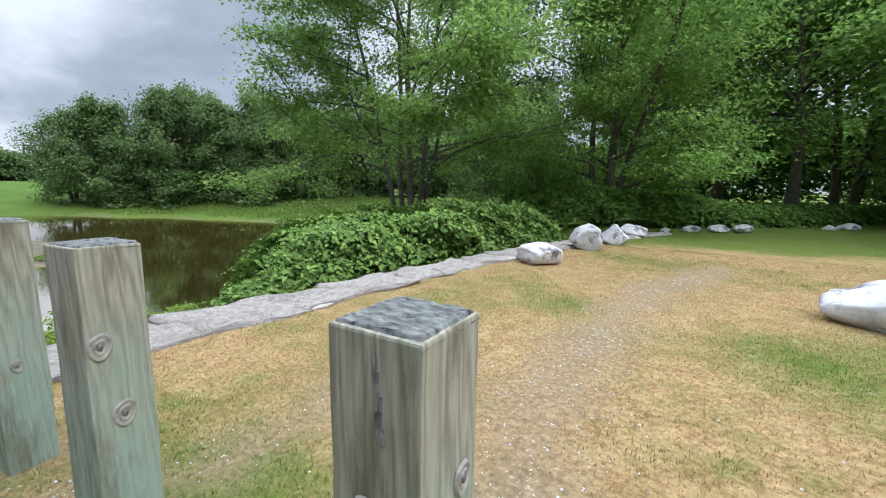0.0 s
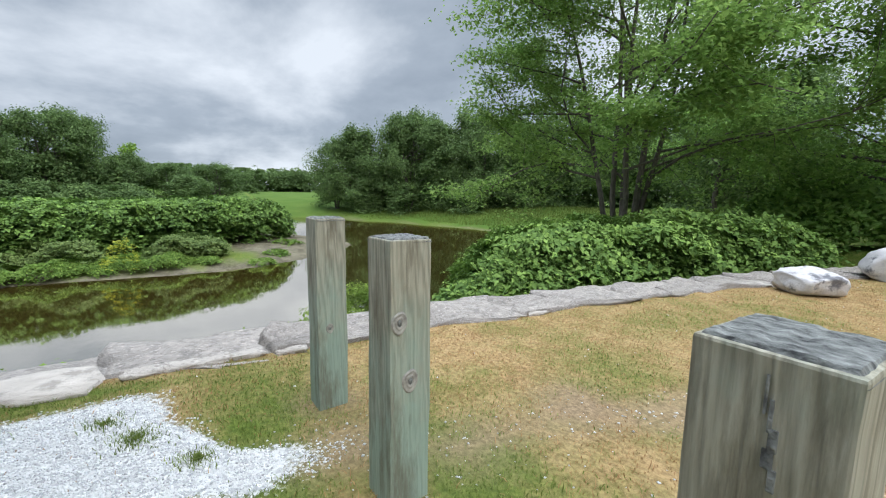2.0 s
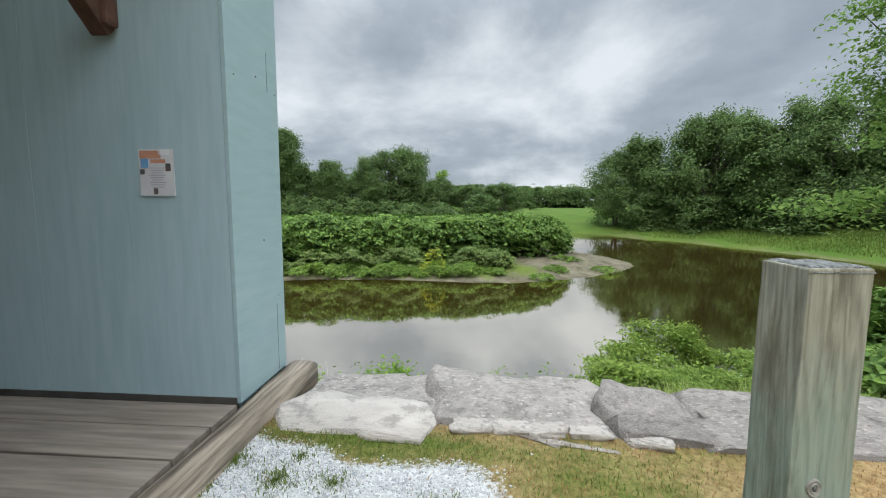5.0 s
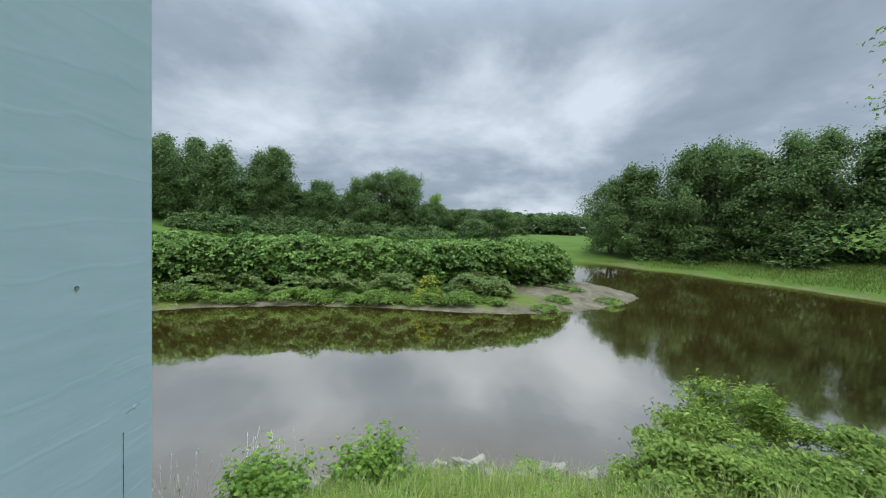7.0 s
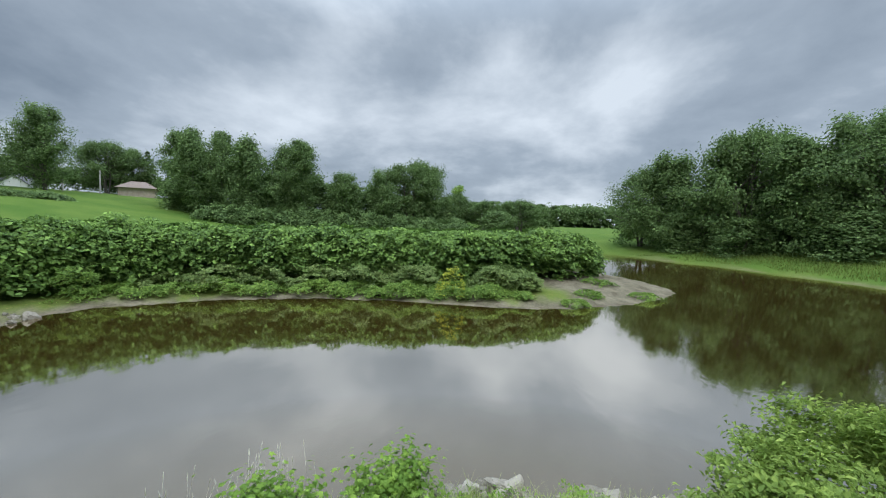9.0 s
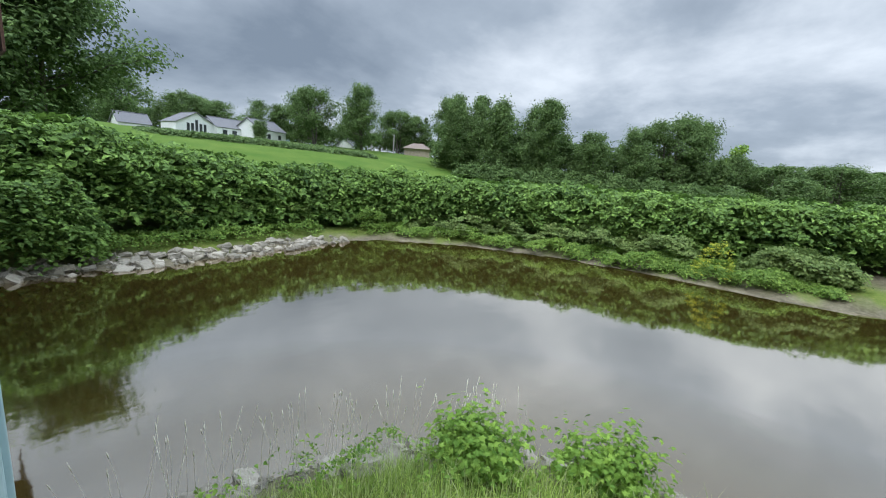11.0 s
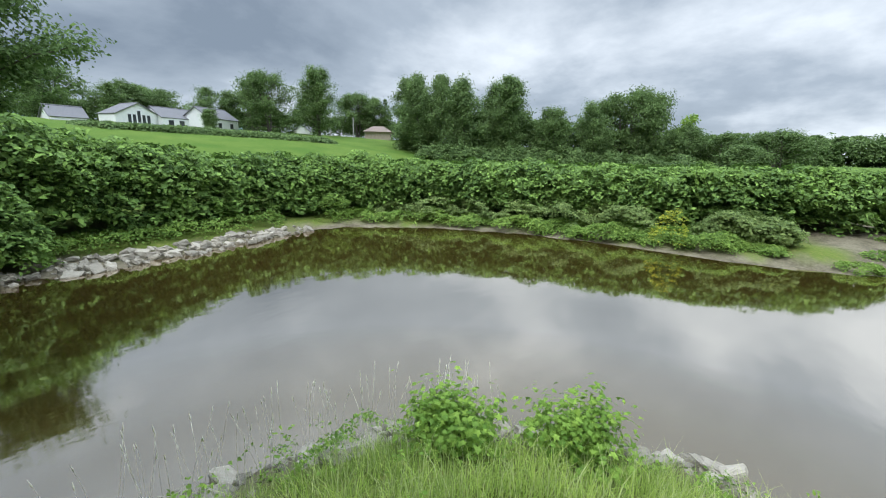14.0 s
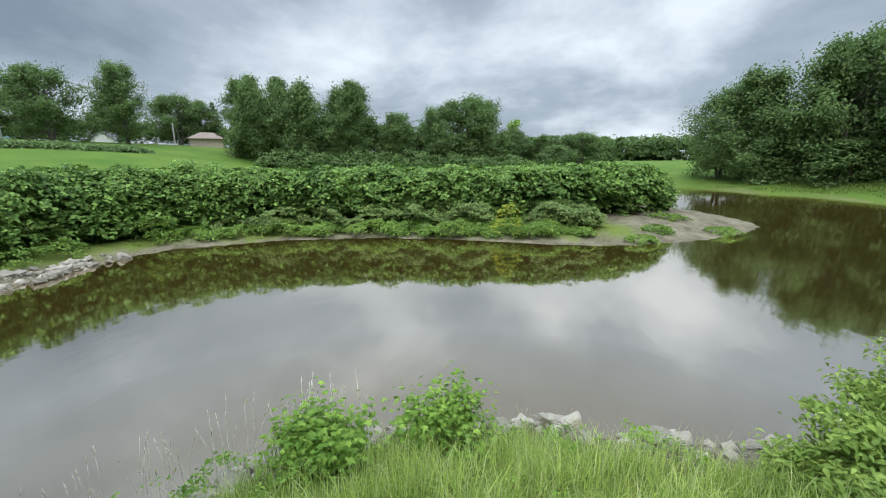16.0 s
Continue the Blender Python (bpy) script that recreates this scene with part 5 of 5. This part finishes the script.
# abutments
def block_pile(name, label, x0, y0, z0, nx, nz, sx, sz, depth, along):
    root = thing(name, label, "abutment", kind="structure")
    for j in range(nz):
        off = 0.4 * sx * (j % 2)
        for i in range(nx):
            w = sx * (0.9 + 0.3 * random.random())
            c = (x0 + along[0] * (i * sx + off), y0 + along[1] * (i * sx + off), z0 + sz * (j + 0.5))
            dim = (w - 0.03, depth, sz - 0.03) if along[0] else (depth, w - 0.03, sz - 0.03)
            part("block", box_bm(*dim, (c[0] + 0.05 * random.random(), c[1] + 0.05 * random.random(), c[2]), 0.035), M_flag, root)


block_pile("stone_abutment", "large grey stone blocks below the near bridge end", -4.2, -2.75, -3.4, 8, 7, 0.85, 0.46, 0.5, (1, 0))
block_pile("stone_abutment", "large grey stone blocks below the far bridge end", -2.9, -20.4, -2.9, 7, 7, 0.95, 0.47, 1.2, (1, 0))

# poster on the inner wall
poster = thing("poster", "paper notice with orange and blue print, pinned on the blue wall", "sign", (BX1 + 0.087, -2.735, 1.686), 4.0)
part("sheet", box_bm(0.006, 0.245, 0.31, (0, -0.118, 0)), M_paper, poster)
for y, z, w, h, mt in [(-0.09, 0.12, 0.17, 0.05, M_p_orange), (-0.2, 0.135, 0.09, 0.04, M_paper_white), (-0.04, 0.06, 0.06, 0.06, M_p_blue), (-0.15, 0.075, 0.12, 0.025, M_p_orange), (-0.23, 0.035, 0.04, 0.05, M_p_dark),
                       (-0.02, 0.005, 0.035, 0.035, M_p_dark), (-0.12, -0.125, 0.035, 0.04, M_p_dark)] + [(-0.14, 0.03 - 0.016 * k, 0.13 - 0.02 * (k % 3), 0.005, M_p_grey) for k in range(9)]:
    part("print", box_bm(0.002, w * 0.87, h, (0.0045, -0.235 - y * 0.87, z)), mt, poster)


# ---- timber posts ----
def knot_bm(r, seed):
    """A raised oval knot with a sunken ringed eye."""
    bm = bmesh.new()
    rings = [(1.0, 0.0), (0.85, 0.006), (0.6, 0.004), (0.45, 0.007), (0.2, 0.003)]
    prev = None
    for q, h in rings:
        ring = [bm.verts.new((math.cos(2 * math.pi * i / 16) * r * q, h, math.sin(2 * math.pi * i / 16) * r * 1.25 * q * (1 + 0.1 * math.sin(i + seed)))) for i in range(16)]
        if prev:
            for i in range(16):
                bm.faces.new((prev[i], prev[(i + 1) % 16], ring[(i + 1) % 16], ring[i]))
        prev = ring
    bm.faces.new(prev)
    bmesh.ops.recalc_face_normals(bm, faces=bm.faces)
    return bm


def bollard(x, y, rz, tall, label, w=0.19, knots=(), seed=0.0, lean=(0, 0)):
    root = thing("timber_post", label, "bollard", (x, y, 0), rz, "timber posts at the bridge")
    root.matrix_basis = pose(x, y, 0, lean[0], lean[1], rz)
    bm = bmesh.new()
    bmesh.ops.create_cube(bm, size=1.0, matrix=Matrix.Translation((0, 0, tall / 2 - 0.05)) @ Matrix.Diagonal((w, w, tall + 0.1, 1)))
    bmesh.ops.bevel(bm, geom=[ed for ed in bm.edges], offset=0.006, segments=2, affect="EDGES", profile=0.6)
    bmesh.ops.subdivide_edges(bm, edges=[ed for ed in bm.edges if ed.calc_length() > 0.5], cuts=18)
    for v in bm.verts:
        n3 = noise.noise_vector(v.co * 3.0 + Vector((seed, 0, 0))) * 0.004 + noise.noise_vector(v.co * 14.0 + Vector((0, seed, 0))) * 0.0025
        v.co += n3
    part("shaft", bm, M_post, root)
    bm = bmesh.new()
    bmesh.ops.create_grid(bm, x_segments=16, y_segments=16, size=w / 2 + 0.001)
    for v in bm.verts:
        edge = max(abs(v.co.x), abs(v.co.y)) > w / 2 - 0.004
        v.co.z = tall + (-0.014 if edge else 0.006 + 0.006 * noise.noise(v.co * 40 + Vector((seed, 0, 0))))
    part("end_grain", bm, M_endgrain, root, "dark weathered end grain")
    for face, off, z, r in knots:
        k = part("knot", knot_bm(r, seed), M_knotwood, root)
        k.matrix_basis = pose(0, 0, 0, 0, 0, face) @ pose(off, w / 2 + 0.001, z)
        ebm = bmesh.new()
        bmesh.ops.create_icosphere(ebm, subdivisions=2, radius=1, matrix=Matrix.Translation((0, 0.004, 0)) @ Matrix.Diagonal((r * 0.26, 0.005, r * 0.4, 1)))
        part("knot_eye", ebm, M_endgrain, k, "dark cracked knot centre")
    return root


# faces turn: 0 = lawn side, 90 = river side, 180 = bridge side, 270 = open side
post_one = bollard(-0.442, 0.638, 3, 1.252, "weathered square timber post with a dark cracked top", 0.204, ((180, 0.02, 0.9, 0.03), (270, -0.04, 0.93, 0.03)), 1.0)
# split and rotten hole below the top of the first post
for dx, z, w, h in [(0.012, 1.16, 0.006, 0.05), (0.018, 1.125, 0.012, 0.035), (0.014, 1.095, 0.015, 0.03), (0.022, 1.065, 0.01, 0.035), (0.004, 1.19, 0.004, 0.06)]:
    part("split", box_bm(w, 0.004, h, (dx, -0.1045, z), 0.0015), M_endgrain, post_one, "dark split in the wood")
bollard(-1.885, 0.578, 8, 1.264, "weathered square timber post with two large knots", 0.212, ((270, 0.062, 0.90, 0.042), (270, 0.005, 0.62, 0.044)), 2.0)
bollard(-2.93, 0.49, 6, 1.29, "weathered square timber post standing in worn grass", 0.2, ((270, 0.02, 0.56, 0.026),), 3.0)

# ---- stone wall ----
def slab_bm(seed):
    """A rounded, uneven stone block of about unit size."""
    bm = bmesh.new()
    bmesh.ops.create_cube(bm, size=1.0)
    bmesh.ops.subdivide_edges(bm, edges=list(bm.edges), cuts=3, use_grid_fill=True)
    for v in bm.verts:
        p = v.co * 2
        q = (abs(p.x) ** 8 + abs(p.y) ** 8 + abs(p.z) ** 8) ** (1 / 8)
        m = max(abs(p.x), abs(p.y), abs(p.z))
        p = p * (m / q) * 0.5
        v.co = p + noise.noise_vector(p * 2.0 + Vector((seed * 7.3, 0, 0))) * 0.2 + noise.noise_vector(p * 5 + Vector((0, seed * 3.1, 0))) * 0.06
    return bm


SLABS = []
for k in range(8):
    me = bpy.data.meshes.new("stone")
    bm = slab_bm(k + 1)
    bm.to_mesh(me)
    bm.free()
    SLABS.append(me)
SLAB_SETS = {}
for mt in (M_flag, M_boulder, M_riprap, M_pale):
    SLAB_SETS[mt.name] = []
    for me in SLABS:
        q = me.copy()
        q.materials.append(mt)
        if mt is not M_riprap:
            q.shade_smooth()
        SLAB_SETS[mt.name].append(q)


def stone(parent, mat, x, y, z, sx, sy, sz, rz, tilt=(0, 0), name="stone"):
    ob = new(name, SLAB_SETS[mat.name][random.randrange(8)])
    ob.parent = parent
    ob.matrix_basis = pose(x, y, z, tilt[0], tilt[1], rz) @ Matrix.Diagonal((sx, sy, sz, 1))
    return ob


def slab_wall():
    root = thing("stone_wall", "low dry-laid grey stone retaining wall along the bank", "wall", kind="structure")
    v, f = [], []
    ys = np.arange(-2.3, 16.6, 0.5)
    for y in ys:
        x = float(wall_x(np.array(y)))
        top = -0.12 if y > 0.4 else -0.42
        v += [(x - 0.03, y, top), (x - 0.6, y, top - 0.02), (x - 0.6, y, -1.6), (x - 0.03, y, -1.6)]
    for i in range(len(ys) - 1):
        for j in range(4):
            k = (j + 1) % 4
            f.append((4 * i + j, 4 * i + k, 4 * i + 4 + k, 4 * i + 4 + j))
    link_mesh("core", v, f, M_flag, root, shade=False)
    y = 0.3
    while y < 16:
        ln = 0.45 + 0.75 * random.random()
        yy = y + ln / 2
        x = float(wall_x(np.array(yy)))
        turn = -math.degrees(math.atan2(float(wall_x(np.array(yy + 0.5))) - float(wall_x(np.array(yy - 0.5))), 1.0))
        split = 0.3 + 0.36 * random.random()
        w1, w2 = 0.72 * split, 0.72 * (1 - split)
        if random.random() < 0.45:
            stone(root, M_flag, x - 0.34, yy, -0.05, 0.8, ln + 0.1, 0.22, turn + random.uniform(-3, 3), (random.uniform(-2, 2), random.uniform(-2, 3)))
        else:
            stone(root, M_flag, x - w1 / 2 + 0.02, yy, -0.05 + 0.02 * random.random(), w1 + 0.1, ln + 0.1, 0.2, turn + random.uniform(-6, 6), (random.uniform(-3, 3), random.uniform(-3, 4)))
            stone(root, M_flag, x - w1 - w2 / 2, yy + random.uniform(-0.1, 0.1), -0.06, w2 + 0.1, ln + 0.1, 0.2, turn + random.uniform(-6, 6), (random.uniform(-3, 3), random.uniform(-2, 3)))
        if random.random() < 0.3:
            stone(root, M_pale, x + 0.0, yy + random.uniform(-0.3, 0.3), -0.01, 0.14 + 0.1 * random.random(), 0.2 + 0.25 * random.random(), 0.1, turn + random.uniform(-10, 10), (0, random.uniform(0, 8)))
        y += ln
    # broad sloping slabs beside the bridge
    stone(root, M_flag, -4.72, -1.55, -0.28, 1.5, 1.5, 0.26, 5, (0, -10))
    stone(root, M_flag, -4.62, -0.42, -0.19, 1.25, 1.4, 0.26, -4, (0, -6))
    stone(root, M_flag, -5.35, -1.95, -0.52, 0.7, 0.8, 0.36, 12, (0, -6))
    stone(root, M_pale, -4.02, -1.52, -0.05, 0.5, 1.05, 0.24, 3, (0, 2))
    for y in (-0.72, -0.45, -0.22, 0.05, 0.4):
        stone(root, M_pale, -4.02 + random.uniform(-0.04, 0.04), y, 0.0, 0.14, 0.26, 0.09, random.uniform(-12, 12))


slab_wall()


def boulder(x, y, sx, sy, sz, rz, label, seed, peak=0.0):
    bm = bmesh.new()
    bmesh.ops.create_icosphere(bm, subdivisions=4, radius=1)
    cuts = [(Vector(noise.noise_vector(Vector((seed * 3.7, k * 1.9, 0.5)))).normalized(), 0.72 + 0.16 * abs(noise.noise(Vector((seed, k, 1))))) for k in range(9)]
    for v in bm.verts:
        p = v.co.copy()
        for nn, dd in cuts:
            over = p.dot(nn) - dd
            if over > 0:
                p -= nn * over * 0.9
        k = 1 + 0.10 * noise.noise(p * 1.7 + Vector((seed, 0, 0))) + 0.06 * noise.noise(p * 5.1 + Vector((0, seed, 0)))
        z = p.z * (1 + peak * max(0, 1 - abs(p.x) * 1.6))
        v.co = Vector((p.x * sx * k, p.y * sy * k, z * sz * k))
    ob = part("boulder", bm, M_boulder, None, label, True)
    ob.matrix_basis = pose(x, y, sz * 0.62, 0, 0, rz)
    return tagged(ob, label, "rock", "boulders on the lawn")


boulder(-2.92, 7.95, 0.5, 0.34, 0.26, 25, "long pale grey boulder beside the wall", 1.0)
boulder(-2.66, 10.65, 0.42, 0.4, 0.38, 20, "upright pinkish white boulder", 2.0, 0.2)
boulder(-2.3, 12.15, 0.4, 0.38, 0.3, 0, "rough pale boulder with a peak", 3.0, 0.4)
boulder(-2.2, 14.7, 0.46, 0.4, 0.26, 10, "low pale boulder near the woodland edge", 5.0)
boulder(2.2, 6.45, 1.05, 0.66, 0.36, -14, "broad white boulder with dark stains on dry grass", 4.0)
for k, (x, y, s) in enumerate([(-0.72, 17.8, 0.36), (0.15, 18.6, 0.42), (0.9, 19.2, 0.45), (-1.5, 17.0, 0.25), (4.75, 24.1, 0.5), (4.0, 23.3, 0.3)]):
    boulder(x, y, s, s * 0.7, s * 0.42, 30 * k, "small grey boulder at the woodland edge", 6.0 + k)


# ---- rubble on the banks ----
def rubble(name, label, line, band, count, size, mat, seed):
    r2 = random.Random(seed)
    root = thing(name, label, "stones", kind="structure")
    p = np.array(line, float)
    seg = np.hypot(*(p[1:] - p[:-1]).T)
    cum = np.concatenate([[0], np.cumsum(seg)])
    for k in range(count):
        s = r2.random() * cum[-1]
        q = r2.random()
        x, y = float(np.interp(s, cum, p[:, 0])), float(np.interp(s, cum, p[:, 1]))
        i = min(int(np.searchsorted(cum, s)), len(seg)) - 1
        dx, dy = (p[i + 1] - p[i]) / seg[i]
        x, y = x + dy * band * q * r2.choice((1,)), y - dx * band * q
        z = float(height(np.array([x]), np.array([y]))[0])
        sc = size * (0.4 + 1.5 * r2.random() ** 3.5)
        stone(root, mat, x, y, max(z, WATER_Z - 0.05) + sc * 0.16 + 0.12 * (1 - q) * 0, sc, sc * (0.6 + 0.4 * r2.random()), sc * (0.35 + 0.35 * r2.random()), r2.random() * 360, (r2.uniform(-28, 28), r2.uniform(-28, 28)), "rock")


rubble("rubble_bank", "pale grey rubble stones along the far waterline", [(-17.6, -20.1), (-16.4, -19.9), (-14.2, -19.5), (-10.6, -18.85), (-8.7, -18.6), (-6.6, -18.75), (-3.4, -18.7)], 1.5, 300, 0.28, M_riprap, 5)
rubble("shore_stones", "pale stones along the near waterline", [(-11.6, 3.0), (-10.85, 0.5), (-10.75, -2.0), (-10.2, -3.1), (-9.5, -4.3), (-8.6, -5.45), (-7.4, -6.0), (-5.0, -6.6)], -1.0, 230, 0.21, M_riprap, 9)

# ---- lawn: grass and gravel ----
def lawn_points(k, rng, x0=-4.0, x1=5.5, y0=-2.1, y1=12.0):
    y = y0 + (y1 - y0) * rng.random(k) ** 1.5
    x = x0 + (x1 - x0) * rng.random(k)
    ok = (x > wall_x(y) + 0.03)
    return x[ok], y[ok]


gx, gy = lawn_points(300000, rng)
cv = cover(gx, gy)
bare = np.clip(cv["gravel"] * 1.6 + cv["dirt"] * 0.7, 0, 1)
keep = rng.random(len(gx)) > bare * 0.97
gx, gy, dry = gx[keep], gy[keep], cv["dry"][keep]
isdry = dry + 0.8 * rng.random(len(gx)) > 0.78
thin = isdry & (rng.random(len(gx)) < 0.4)
blades("lawn_grass", "short dry straw-coloured lawn grass", gx[isdry & ~thin], gy[isdry & ~thin], 0.022, 0.0026, M_grass_dry, rng, bend=2.8)
blades("lawn_grass", "short green lawn grass", gx[~isdry], gy[~isdry], 0.026, 0.003, M_grass_green, rng, bend=1.8)


def tuft_points(cx, cy, r, k, rng):
    a = rng.random(k) * 6.283
    q = r * 0.6 * np.abs(rng.normal(size=k))
    return cx + np.cos(a) * q, cy + np.sin(a) * q


for cx, cy, r, k in [(-3.33, -1.72, 0.15, 170), (-3.35, -1.41, 0.14, 110), (-3.26, -0.82, 0.13, 120), (-3.08, -1.42, 0.08, 60), (-3.54, -1.68, 0.09, 60), (-3.2, -2.12, 0.13, 330), (-3.02, -2.14, 0.15, 380), (-3.45, -2.05, 0.12, 150), (-2.98, -0.62, 0.16, 230), (-2.62, -0.3, 0.12, 150)]:
    gx, gy = tuft_points(cx, cy, r, k * 2, rng)
    blades("grass_tuft", "small green tuft growing in the gravel", gx, gy, 0.03, 0.0026, M_grass_green, rng, bend=1.8)


def pebbles(name, label, x, y, size, mat, rng):
    """Loose angular gravel: one joined mesh of six-cornered chips."""
    k = len(x)
    z = height(x, y)
    base = np.array([(1, 0, 0), (-1, 0, 0), (0, 1, 0), (0, -1, 0), (0, 0, 1), (0, 0, -1)], float)
    fc = np.array([(0, 2, 4), (2, 1, 4), (1, 3, 4), (3, 0, 4), (2, 0, 5), (1, 2, 5), (3, 1, 5), (0, 3, 5)])
    s = size * (0.4 + 0.9 * rng.random((k, 1, 1)) ** 1.5)
    sc = 0.6 + 0.7 * rng.random((k, 6, 1))
    v = base[None] * s * sc
    a = rng.random(k) * 6.283
    ca, sa = np.cos(a)[:, None], np.sin(a)[:, None]
    vx, vy = v[:, :, 0] * ca - v[:, :, 1] * sa, v[:, :, 0] * sa + v[:, :, 1] * ca
    v = np.stack([vx + x[:, None], vy + y[:, None], v[:, :, 2] * 0.7 + z[:, None] + size * 0.25], 2).reshape(-1, 3)
    f = (np.arange(k)[:, None, None] * 6 + fc[None]).reshape(-1)
    me = bpy.data.meshes.new(name)
    me.vertices.add(6 * k)
    me.vertices.foreach_set("co", v.astype(np.float32).ravel())
    me.loops.add(24 * k)
    me.loops.foreach_set("vertex_index", f.astype(np.int32))
    me.polygons.add(8 * k)
    me.polygons.foreach_set("loop_start", np.arange(0, 24 * k, 3, dtype=np.int32))
    me.update(calc_edges=True)
    me.materials.append(mat)
    return tagged(new(name, me), label, "gravel", kind="stuff")


gx, gy = -4 + 4.2 * rng.random(85000), -2.2 + 3.1 * rng.random(85000)
ok = (rng.random(len(gx)) < gravel_at(gx, gy) * 0.9) & (gx > wall_x(gy) + 0.05)
pebbles("gravel", "white crushed stone gravel before the bridge", gx[ok], gy[ok], 0.008, M_gravel, rng)
gx, gy = lawn_points(42000, rng)
ok = rng.random(len(gx)) < smooth(0.75, 0.0, track(gx, gy)) * 0.6 + 0.015
pebbles("gravel", "scattered white stones on the worn track", gx[ok], gy[ok], 0.0095, M_gravel, rng)
